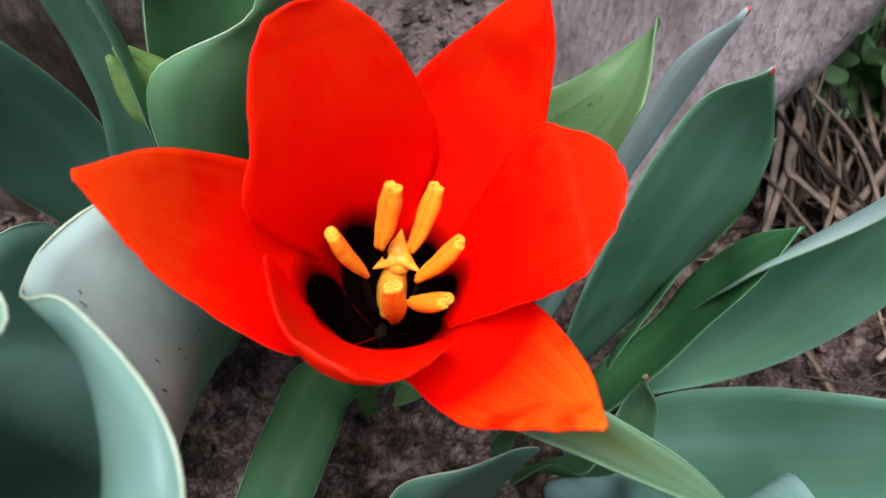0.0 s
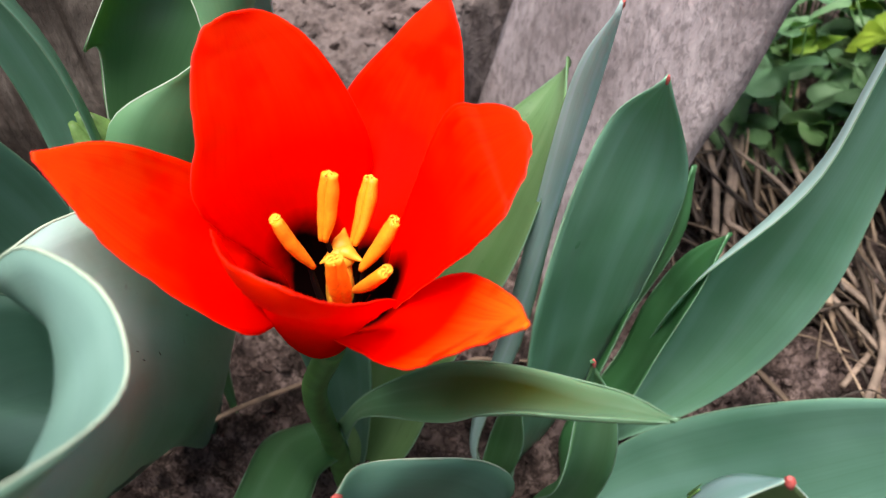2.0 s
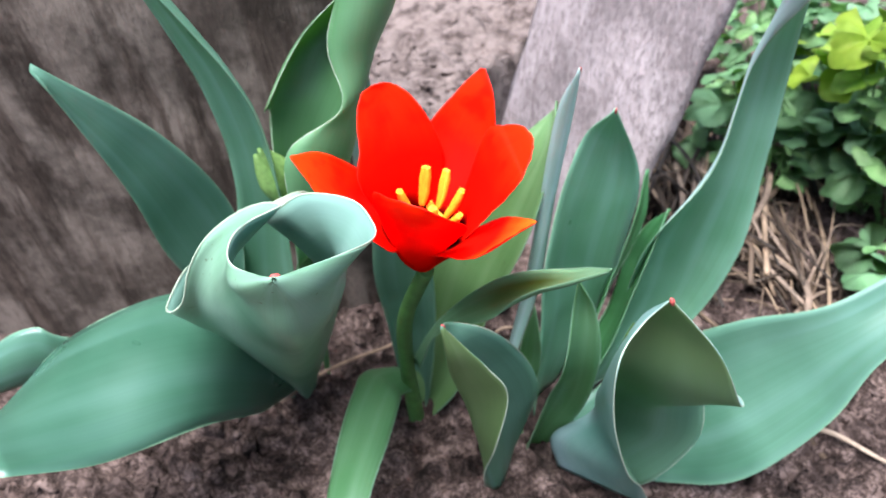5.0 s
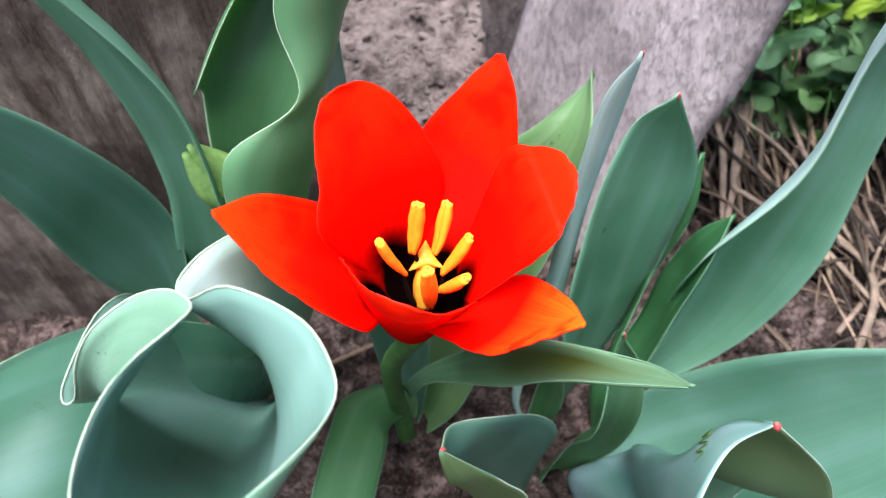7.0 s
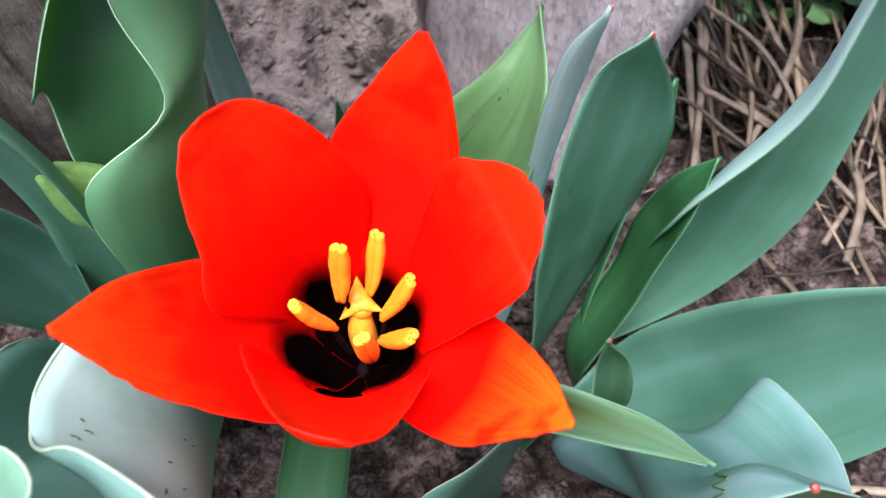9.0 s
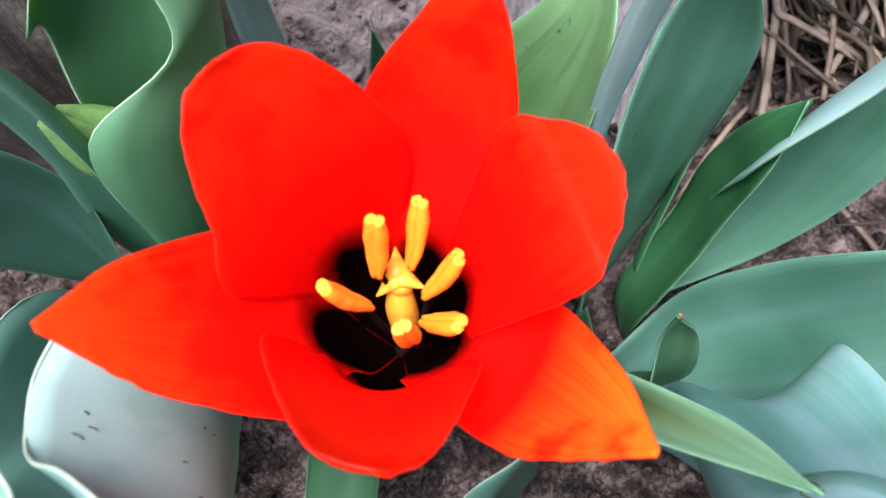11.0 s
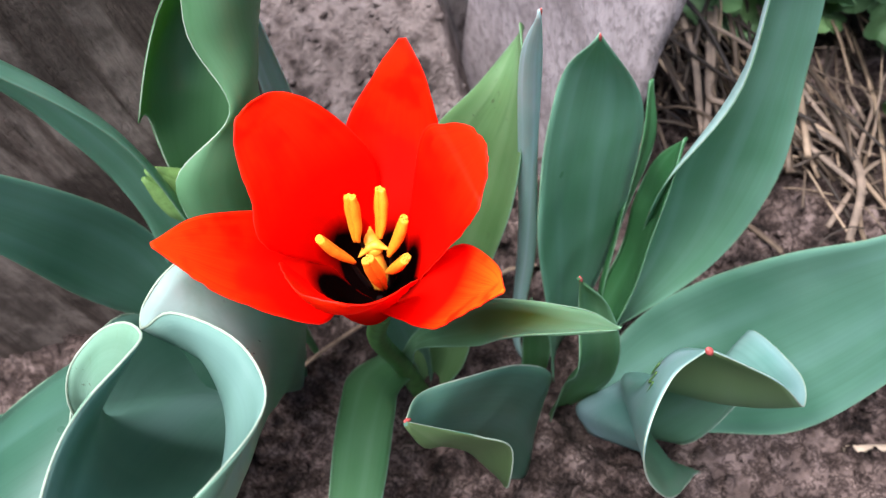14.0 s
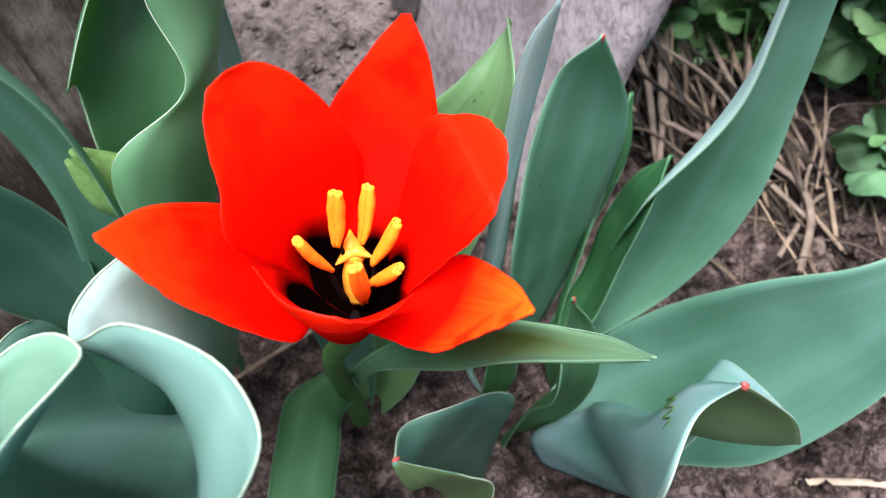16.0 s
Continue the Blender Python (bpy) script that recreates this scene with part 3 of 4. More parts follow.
# ---- the flowering tulip ----
tulip = thing("tulip", "open red tulip with black throat and grey-green leaves in soil", "tulip", "tulips in the bed")
FOOT = (-0.036, 0.178, 0.012)
CUP = np.array((-0.0160, 0.0985, 0.1985))
part("stem", tube([FOOT, (-0.036, 0.165, 0.07), (-0.031, 0.132, 0.14), tuple(CUP + (0, 0.001, -0.0024))], [0.0056, 0.0048, 0.0044, 0.0038], 30, 12), STEM, tulip, "smooth green stem")
leaf(tulip, [(-0.032, 0.198, 0.057), (-0.013, 0.203, 0.123), (0.013, 0.205, 0.176), (0.046, 0.198, 0.206), (0.070, 0.209, 0.217)], [(-0.004, 0.170, 0.046), (0.019, 0.166, 0.110), (0.044, 0.164, 0.163), (0.060, 0.173, 0.210), (0.069, 0.207, 0.222)], sag=-0.008, material=LEAF_LIGHT, label="broad pale-edged leaf", root=(-0.032, 0.182, 0.008))
leaf(tulip, [(-0.043, 0.195, 0.032), (-0.045, 0.191, 0.086), (-0.047, 0.180, 0.140), (-0.039, 0.168, 0.195)], [(-0.026, 0.181, 0.029), (-0.017, 0.173, 0.083), (-0.013, 0.161, 0.135), (-0.015, 0.148, 0.189)], sag=-0.012, label="leaf clasping the stem", root=(-0.036, 0.184, 0.006))
leaf(tulip, [(-0.032, 0.165, 0.080), (-0.012, 0.131, 0.139), (0.018, 0.100, 0.185), (0.046, 0.066, 0.211), (0.054, 0.045, 0.225)], [(-0.028, 0.158, 0.078), (-0.015, 0.126, 0.132), (0.011, 0.097, 0.163), (0.025, 0.075, 0.193), (0.053, 0.046, 0.223)], sag=-0.003, label="narrow pointed leaf", material=LEAF_BLUSH)
leaf(tulip, [(-0.047, 0.187, 0.055), (-0.063, 0.166, 0.074), (-0.068, 0.140, 0.085), (-0.076, 0.108, 0.084), (-0.083, 0.071, 0.078), (-0.086, 0.040, 0.066), (-0.080, 0.008, 0.046)], [(-0.031, 0.173, 0.047), (-0.041, 0.153, 0.063), (-0.042, 0.131, 0.079), (-0.049, 0.100, 0.084), (-0.060, 0.065, 0.084), (-0.068, 0.036, 0.071), (-0.079, 0.007, 0.047)], sag=-0.004, label="leaf arching towards the ground", material=LEAF_GRASS)


AXIS = np.array((-0.0065, 0.100, 0.262))


def ragged(points, side, nick=None):
    """An edge curve with the small waves of a petal's rim. nick: where a notch is torn in it."""
    C = spline(points, 90)
    out = np.cross(np.gradient(C, axis=0), C - AXIS)
    out = unit(np.cross(out, np.gradient(C, axis=0)))
    for i in range(20, 88):
        v = Vector(C[i])
        wave = 0.00035 * noise.noise(v * 260) + 0.00022 * noise.noise(v * 700) - 0.0007 * max(0.0, noise.noise(v * 190 + Vector((5, side, 2))) - 0.45)
        C[i] += out[i] * wave * min(1, (i - 20) / 10, (88 - i) / 6)
        if nick is not None:
            C[i] -= unit(C[i] - CUP) * 0.0012 * max(0.0, 1 - np.linalg.norm(C[i] - nick) / 0.0011)
    return [tuple(p) for p in C]


def petal(turn, left, right, sag, label, material=PETAL, nick=None):
    """A petal from the cup's foot over its hollow (turn: its bearing there, degrees) to the free edges given."""
    ring = []
    for a in (turn + 38, turn - 38):
        d = np.array((math.cos(radians(a)), math.sin(radians(a)), 0))
        ring.append([tuple(CUP + (0.001, 0.002, 0.0015) + d * 0.0014), tuple(CUP + (0.0020, 0.0040, 0.0050) + d * 0.0110), tuple(CUP + (0.0030, 0.0064, 0.0140) + d * 0.0180)])
    smooth_edges = [[tuple(p) for p in spline(e, 90)] for e in (ring[0] + left, ring[1] + right)]
    left, right = ragged(ring[0] + left, 1, nick), ragged(ring[1] + right, -1)
    fringe = [np.array(a) - np.array(b) for a, b in zip((left, right), smooth_edges)]
    bm = sheet(*smooth_edges, None, sag, 0.0009, 90, 25, 0.0003, len(tulip.children), 0.5, AXIS, CUP + (0.002, 0.0060, 0.0125), fringe)
    ob = part("petal", bm, material, tulip, label)
    ob.data.materials.append(PETAL_BACK)
    bm = tube(left[26:], 0.00016, 90, 5)
    tube(right[26:], 0.00016, 90, 5, bm)
    part("edge", bm, PETAL_RIM, ob, "bright thin edge")
    return ob


petal(55, [(-0.009, 0.138, 0.244), (0.009, 0.140, 0.264), (0.020, 0.140, 0.273)], [(0.021, 0.124, 0.237), (0.024, 0.131, 0.261), (0.022, 0.139, 0.273)], 0.004, "pointed red petal")
petal(185, [(-0.032, 0.080, 0.224), (-0.051, 0.082, 0.246), (-0.063, 0.089, 0.266)], [(-0.033, 0.122, 0.232), (-0.051, 0.104, 0.259), (-0.063, 0.090, 0.267)], 0.006, "pointed red petal, spread wide", PETAL_TINGED)
petal(-55, [(0.019, 0.096, 0.221), (0.027, 0.073, 0.234), (0.027, 0.054, 0.245)], [(0.002, 0.066, 0.223), (0.012, 0.059, 0.233), (0.026, 0.053, 0.245)], 0.003, "pointed red petal with orange light painted towards its tip", PETAL_ORANGE)
petal(115, [(-0.039, 0.100, 0.243), (-0.0372, 0.1060, 0.2580), (-0.0364, 0.1125, 0.2690), (-0.0338, 0.1190, 0.2760), (-0.0285, 0.1238, 0.2780)], [(-0.001, 0.130, 0.233), (-0.0040, 0.1305, 0.2510), (-0.0120, 0.1300, 0.2680), (-0.0205, 0.1283, 0.2762), (-0.0270, 0.1246, 0.2780)], 0.006, "rounded red petal, nicked at its edge", nick=(-0.0312, 0.1215, 0.2772))
petal(0, [(0.017, 0.117, 0.251), (0.0255, 0.1115, 0.2575), (0.0312, 0.1055, 0.2594), (0.0346, 0.0995, 0.2580)], [(0.024, 0.084, 0.242), (0.0290, 0.0868, 0.2478), (0.0330, 0.0910, 0.2530), (0.0350, 0.0970, 0.2570)], 0.002, "rounded red petal, nicked at its edge", nick=(0.0336, 0.1018, 0.2588))
petal(245, [(0.003, 0.082, 0.227), (-0.006, 0.062, 0.246), (-0.013, 0.057, 0.254)], [(-0.034, 0.090, 0.244), (-0.025, 0.065, 0.256), (-0.015, 0.058, 0.255)], 0.013, "rounded red petal, curved inwards")

HEART = np.array((-0.0125, 0.1045, 0.2085))
part("receptacle", tube([tuple(CUP + (0, 0.0012, -0.0003)), tuple(CUP + (0.0008, 0.002, 0.0010)), tuple(CUP + (0.0015, 0.0032, 0.0036))], [0.0014, 0.0017, 0.0018, 0.0010], 14, 14), FILAMENT, tulip, "dark base of the flower")
for end in ((-0.023, 0.100, 0.239), (-0.010, 0.109, 0.244), (-0.001, 0.115, 0.238), (0.004, 0.102, 0.234), (0.001, 0.090, 0.229), (-0.010, 0.090, 0.234)):
    end = np.array(end)
    out = unit(end - HEART)
    side = unit(np.cross(out, (0.0, 0.0, 1.0)))
    low = end - out * (min(0.0180, 0.70 * np.linalg.norm(end - HEART)) if end[1] > 0.0901 or end[0] > 0 else 0.84 * np.linalg.norm(end - HEART))
    if end[1] < 0.091 and end[0] < 0:
        low = np.array((-0.0108, 0.0975, 0.2100))
    if end[2] > 0.243:
        low = low + (-0.0028, 0.0, 0.0)
    flat = unit(np.array((out[0], out[1], 0.15)))
    bowed = (low + end) / 2 + 0.0009 * flat
    base = HEART - (0, 0, 0.004) + flat * 0.0042
    stamen = part("stamen", tube([base, (base + low) / 2 + flat * 0.0008, low + (end - low) * 0.12], [0.0011, 0.0009, 0.0006], 8, 6), FILAMENT, tulip)
    bm = bmesh.new()
    for s in (-0.0010, 0.0010):
        tube([low + side * s * 0.6, bowed + side * s, end + side * s * 0.8], [0.0007, 0.0013, 0.0016, 0.0016, 0.0012], 20, 9, bm, 1.1)
    for v in bm.verts:
        v.co += Vector(side) * 0.0004 * noise.noise(v.co * 250)
    part("anther", bm, ANTHER, stamen, "orange two-lobed anther")
    bm = bmesh.new()
    for k in range(70):
        a = k * 2.4
        rad = 0.0014 * math.sqrt(((k * 37) % 70) / 70)
        spot = end + out * (0.0003 - 0.0016 * (rad / 0.0014) ** 3 * ((k * 13) % 7) / 6) + side * rad * 1.2 * math.cos(a) + np.cross(out, side) * rad * math.sin(a)
        bmesh.ops.create_icosphere(bm, subdivisions=1, radius=0.00016 + 0.00007 * (k % 3), matrix=Matrix.Translation(spot))
    part("pollen", bm, POLLEN, stamen, "grainy yellow pollen")

pistil = part("pistil", tube([HEART - (0, 0, 0.004), HEART + (0.0008, 0.0015, 0.005), HEART + (0.0022, 0.0035, 0.0115)], [0.0034, 0.0038, 0.0036, 0.0029, 0.0022], 18, 14), PISTIL, tulip, "yellow pistil")
top = HEART + (0.0024, 0.0038, 0.0116)
for k, rise in enumerate((0.0030, 0.0002, 0.0004)):
    a = radians(84 + 120 * k)
    d = np.array((math.cos(a), math.sin(a), 0))
    lobe = tube([top - d * 0.0012, top + d * 0.0014 + (0, 0, 0.0012 + rise * 0.4), top + d * 0.0038 + (0, 0, 0.0004 + rise * 0.8), top + d * 0.0064 + (0, 0, rise * 1.3 - 0.0004)], [0.0020, 0.0029, 0.0020, 0.0011, 0.0002], 18, 12, None, 0.75)
    part("stigma", lobe, PISTIL, pistil, "yellow stigma lobe")
part("stigma", tube([top - (0, 0, 0.0020), top + (0, -0.0006, 0.0), top + (0, -0.0002, 0.0017)], [0.0024, 0.0033, 0.0027, 0.0008], 12, 14), PISTIL, pistil, "yellow stigma centre")

# ---- the young tulip beside it ----
young = thing("tulip", "young tulip without a flower, a fan of grey-green leaves", "tulip", "tulips in the bed")
leaf(young, [(0.090, 0.194, 0.014), (0.106, 0.185, 0.081), (0.111, 0.161, 0.145), (0.138, 0.148, 0.198), (0.150, 0.145, 0.256), (0.147, 0.098, 0.304)], [(0.072, 0.179, 0.013), (0.134, 0.166, 0.066), (0.163, 0.157, 0.129), (0.172, 0.158, 0.194), (0.174, 0.153, 0.259), (0.154, 0.113, 0.319)], sag=-0.0165, label="tall leaf leaning over", material=LEAF_BLUE, under=LEAF_SILVER)
leaf(young, [(0.041, 0.151, 0.029), (0.047, 0.155, 0.089), (0.052, 0.156, 0.153), (0.0735, 0.173, 0.209), (0.0915, 0.1668, 0.2318)], [(0.064, 0.192, 0.015), (0.096, 0.200, 0.068), (0.109, 0.194, 0.127), (0.112, 0.183, 0.179), (0.0918, 0.1670, 0.2318)], sag=-0.008, label="broad upright leaf", material=LEAF_BLUE, tip="red leaf tip")
leaf(young, [(0.030, 0.182, 0.045), (0.044, 0.181, 0.118), (0.052, 0.169, 0.186), (0.058, 0.154, 0.241), (0.065, 0.1378, 0.2682)], [(0.030, 0.174, 0.044), (0.0498, 0.1725, 0.1160), (0.0597, 0.1688, 0.1822), (0.0651, 0.1520, 0.2378), (0.0650, 0.1375, 0.2680)], sag=0.0035, label="narrow folded leaf", root=(0.034, 0.172, 0.006), material=LEAF_SILVER, tip="red leaf tip")
leaf(young, [(0.074, 0.183, 0.036), (0.099, 0.192, 0.076), (0.109, 0.191, 0.113), (0.116, 0.179, 0.147), (0.126, 0.168, 0.165)], [(0.077, 0.161, 0.036), (0.095, 0.162, 0.076), (0.105, 0.161, 0.112), (0.114, 0.159, 0.145), (0.124, 0.167, 0.166)], sag=-0.004, material=LEAF_DARK, label="short dark leaf", root=(0.072, 0.168, 0.006))
leaf(young, [(0.081, 0.181, 0.045), (0.099, 0.193, 0.090), (0.116, 0.202, 0.131), (0.126, 0.210, 0.167)], [(0.083, 0.188, 0.043), (0.104, 0.200, 0.089), (0.125, 0.206, 0.131), (0.128, 0.211, 0.167)], sag=-0.002, material=LEAF_DARK, label="thin dark leaf", root=(0.080, 0.180, 0.006))
leaf(young, [(0.059, 0.154, 0.016), (0.098, 0.168, 0.039), (0.129, 0.158, 0.070), (0.162, 0.137, 0.101), (0.198, 0.117, 0.122), (0.238, 0.115, 0.146)], [(0.072, 0.129, -0.007), (0.116, 0.109, -0.001), (0.151, 0.087, 0.022), (0.189, 0.080, 0.069), (0.213, 0.085, 0.107), (0.246, 0.086, 0.135)], sag=-0.012, label="wide leaf spreading low over the soil")
leaf(young, [(0.031, 0.136, 0.009), (0.043, 0.121, 0.073), (0.048, 0.097, 0.123), (0.054, 0.104, 0.156), (0.056, 0.101, 0.179)], [(0.045, 0.150, -0.002), (0.063, 0.122, 0.059), (0.069, 0.106, 0.113), (0.066, 0.104, 0.151), (0.055, 0.101, 0.179)], sag=-0.006, material=LEAF_GRASS, label="short pointed leaf", tip="red leaf tip")
leaf(young, [(0.023, 0.147, 0.034), (0.026, 0.137, 0.073), (0.032, 0.133, 0.111), (0.039, 0.125, 0.144)], [(0.036, 0.153, 0.035), (0.039, 0.137, 0.071), (0.042, 0.127, 0.107), (0.039, 0.126, 0.142)], sag=-0.002, material=LEAF_GRASS, label="tiny leaf", root=(0.030, 0.148, 0.006))
hooded = leaf(young, [(0.098, 0.086, 0.009), (0.089, 0.074, 0.038), (0.079, 0.059, 0.069), (0.065, 0.042, 0.105), (0.054, 0.032, 0.153), (0.053, 0.028, 0.192), (0.066, 0.040, 0.199), (0.076, 0.039, 0.211)], [(0.085, 0.117, -0.003), (0.102, 0.102, 0.011), (0.133, 0.108, 0.041), (0.132, 0.112, 0.087), (0.134, 0.076, 0.106), (0.119, 0.050, 0.132), (0.101, 0.042, 0.174), (0.076, 0.039, 0.211)], [[(0.052, 0.125, 0.008), (0.049, 0.129, 0.033), (0.070, 0.120, 0.060), (0.068, 0.103, 0.095), (0.066, 0.080, 0.129), (0.065, 0.060, 0.163), (0.072, 0.051, 0.193), (0.076, 0.039, 0.210)], [(0.0685, 0.121, 0.0025), (0.0755, 0.1155, 0.022), (0.1015, 0.109, 0.0465), (0.100, 0.0965, 0.084), (0.100, 0.072, 0.1125), (0.092, 0.053, 0.1455), (0.0865, 0.0465, 0.1835), (0.076, 0.039, 0.2105)]], label="hooded leaf with a red tip", material=LEAF_FROST, under=LEAF_HOOD, upper=1, tip="red leaf tip", tip_size=1.6, cols=25, rows=50, rim=0.00034, pale=True)
leaf(young, [(0.002, 0.108, 0.022), (0.001, 0.085, 0.065), (0.006, 0.064, 0.109), (0.013, 0.059, 0.149), (0.005, 0.055, 0.171), (-0.004, 0.052, 0.188), (-0.013, 0.049, 0.205)], [(0.023, 0.134, 0.019), (0.037, 0.129, 0.065), (0.036, 0.115, 0.102), (0.024, 0.097, 0.141), (0.007, 0.076, 0.176), (-0.009, 0.065, 0.192), (-0.013, 0.049, 0.205)], [[(0.011, 0.107, 0.021), (0.006, 0.097, 0.061), (0.000, 0.086, 0.100), (-0.006, 0.074, 0.136), (-0.011, 0.062, 0.165), (-0.012, 0.050, 0.187), (-0.013, 0.048, 0.204)]], label="small rolled leaf", material=LEAF, under=LEAF_OLIVE, tip="red leaf tip", cols=19, rim=0.00032, pale=True)

part("scratch", tube([(0.0685, 0.0540, 0.1875), (0.0665, 0.0549, 0.1818), (0.0664, 0.0510, 0.1903), (0.0640, 0.0516, 0.1847), (0.0643, 0.0481, 0.1907), (0.0618, 0.0482, 0.1860), (0.0621, 0.0455, 0.1903), (0.0598, 0.0449, 0.1866)], [0.0001, 0.0003, 0.0002, 0.00032, 0.0001], 70, 6), SCRATCH, hooded, "dark green scratch")

# ---- the curled tulip ----
curled = thing("tulip", "young tulip with one leaf rolled into a funnel", "tulip", "tulips in the bed")
funnel = leaf(
    curled,
    [(-0.1110, 0.2200, 0.0180), (-0.1311, 0.2087, 0.0716), (-0.1419, 0.1921, 0.1220), (-0.1360, 0.1662, 0.1682), (-0.1347, 0.1354, 0.1907), (-0.1368, 0.1032, 0.1937), (-0.1304, 0.0879, 0.2001), (-0.1210, 0.0815, 0.2093), (-0.1131, 0.0797, 0.2265), (-0.1020, 0.0791, 0.2410), (-0.0874, 0.0788, 0.2508), (-0.0745, 0.0728, 0.2573), (-0.0659, 0.0619, 0.2617), (-0.0679, 0.0523, 0.2653), (-0.0729, 0.0411, 0.2690), (-0.0753, 0.0300, 0.2722), (-0.0750, 0.0183, 0.2752), (-0.0730, 0.0073, 0.2778), (-0.0691, -0.0012, 0.2799), (-0.0632, -0.0077, 0.2815), (-0.0570, -0.0140, 0.2830)],
    [(-0.1110, 0.2140, 0.0150), (-0.0932, 0.2029, 0.0585), (-0.0769, 0.1916, 0.1017), (-0.0627, 0.1803, 0.1447), (-0.0593, 0.1560, 0.1896), (-0.0646, 0.1254, 0.2291), (-0.0752, 0.1103, 0.2371), (-0.0819, 0.0979, 0.2382), (-0.0784, 0.0827, 0.2441), (-0.0712, 0.0737, 0.2521), (-0.0572, 0.0652, 0.2631), (-0.0386, 0.0472, 0.2686), (-0.0319, 0.0354, 0.2663), (-0.0313, 0.0240, 0.2672), (-0.0386, 0.0085, 0.2736), (-0.0570, -0.0140, 0.2830)],
    [
        [(-0.114, 0.211, 0.014), (-0.119, 0.172, 0.080), (-0.124, 0.135, 0.138), (-0.115, 0.095, 0.184), (-0.103, 0.070, 0.216), (-0.086, 0.040, 0.248), (-0.075, 0.012, 0.265), (-0.069, -0.006, 0.276), (-0.056, -0.015, 0.284)],
        [(-0.113, 0.211, 0.013), (-0.100, 0.168, 0.074), (-0.098, 0.145, 0.100), (-0.088, 0.108, 0.140), (-0.077, 0.066, 0.184), (-0.066, 0.025, 0.225), (-0.060, -0.002, 0.252), (-0.057, -0.010, 0.271), (-0.056, -0.015, 0.284)],
        [(-0.112, 0.212, 0.014), (-0.091, 0.184, 0.076), (-0.078, 0.150, 0.124), (-0.067, 0.113, 0.174), (-0.056, 0.081, 0.210), (-0.046, 0.045, 0.239), (-0.047, 0.014, 0.255), (-0.049, -0.006, 0.271), (-0.056, -0.015, 0.284)],
    ],
    label="leaf rolled into a funnel", material=LEAF_BLOOM, under=LEAF_INNER, tip_size=2.0, tip="red leaf tip", cols=33, rows=70, rim=0.00042, pale=True,
)
for x, y, z, out, length, turn in (
    (-0.0723, 0.0820, 0.2384, (0.61, 0.56, 0.56), 0.0030, 0.3),
    (-0.0708, 0.0838, 0.2361, (0.64, 0.53, 0.56), 0.0022, 0.5),
    (-0.0595, 0.0884, 0.2125, (0.83, 0.49, 0.26), 0.0016, 2.2),
    (-0.0581, 0.0869, 0.2109, (0.81, 0.52, 0.27), 0.0012, 1.9),
    (-0.0540, 0.0660, 0.2362, (0.72, 0.56, 0.42), 0.0026, 2.4),
    (-0.0524, 0.0678, 0.2307, (0.82, 0.49, 0.28), 0.0018, 1.7),
    (-0.0737, 0.0883, 0.2340, (0.66, 0.50, 0.56), 0.0014, 0.1),
    (-0.0643, 0.1076, 0.1916, (0.97, 0.23, 0.03), 0.0014, 1.4),
    (-0.0570, 0.0764, 0.2269, (0.68, 0.61, 0.41), 0.0012, 1.0),
):
    out = unit(np.array(out))
    a = unit(np.cross(out, (0.0, 0.0, 1.0)))
    b = np.cross(out, a)
    d = (a * math.cos(turn) + b * math.sin(turn)) * length / 2
    mid = np.array((x, y, z)) + out * 0.0001
    part("speck", tube([mid - d, mid + out * 0.0001 + b * 0.0003, mid + d], [0.00006, 0.00028, 0.00014, 0.00026, 0.00005], 12, 6, None, 0.5), SPECK, funnel, "dark smear of dirt")

leaf(curled, [(-0.099, 0.223, 0.053), (-0.121, 0.191, 0.116), (-0.156, 0.162, 0.157), (-0.213, 0.137, 0.152), (-0.250, 0.114, 0.120)], [(-0.126, 0.206, 0.022), (-0.127, 0.146, 0.072), (-0.139, 0.095, 0.120), (-0.170, 0.055, 0.147), (-0.195, 0.032, 0.172)], sag=-0.012, material=LEAF_TEAL, label="wide leaf spreading low over the soil", root=(-0.113, 0.214, 0.006))

leaf(
    curled,
    [(-0.155, 0.225, 0.006), (-0.185, 0.185, 0.100), (-0.221, 0.155, 0.142), (-0.233, 0.153, 0.153), (-0.256, 0.150, 0.146), (-0.290, 0.142, 0.115)],
    [(-0.165, 0.215, 0.006), (-0.198, 0.178, 0.070), (-0.228, 0.158, 0.108), (-0.242, 0.150, 0.118), (-0.262, 0.145, 0.117), (-0.290, 0.142, 0.115)],
    sag=-0.005, label="small leaf behind the wide one",
)

# ---- the tulip in bud at the brown board ----
budding = thing("tulip", "budding tulip with wavy grey-green leaves beside the brown board", "tulip", "tulips in the bed")
leaf(budding, [(-0.117, 0.223, 0.041), (-0.145, 0.206, 0.105), (-0.163, 0.191, 0.160), (-0.164, 0.171, 0.220), (-0.175, 0.152, 0.291)], [(-0.124, 0.207, 0.037), (-0.131, 0.202, 0.111), (-0.123, 0.204, 0.177), (-0.141, 0.184, 0.240), (-0.179, 0.160, 0.294)], sag=-0.006, label="broad leaf leaning aside", root=(-0.115, 0.220, 0.006), material=LEAF)
leaf(budding, [(-0.127, 0.223, 0.048), (-0.132, 0.211, 0.129), (-0.115, 0.194, 0.204), (-0.113, 0.177, 0.265), (-0.125, 0.158, 0.328)], [(-0.106, 0.209, 0.046), (-0.097, 0.189, 0.123), (-0.088, 0.169, 0.197), (-0.089, 0.162, 0.260), (-0.113, 0.143, 0.325)], sag=-0.010, label="long channelled leaf", root=(-0.120, 0.222, 0.006), material=LEAF_BLUE)
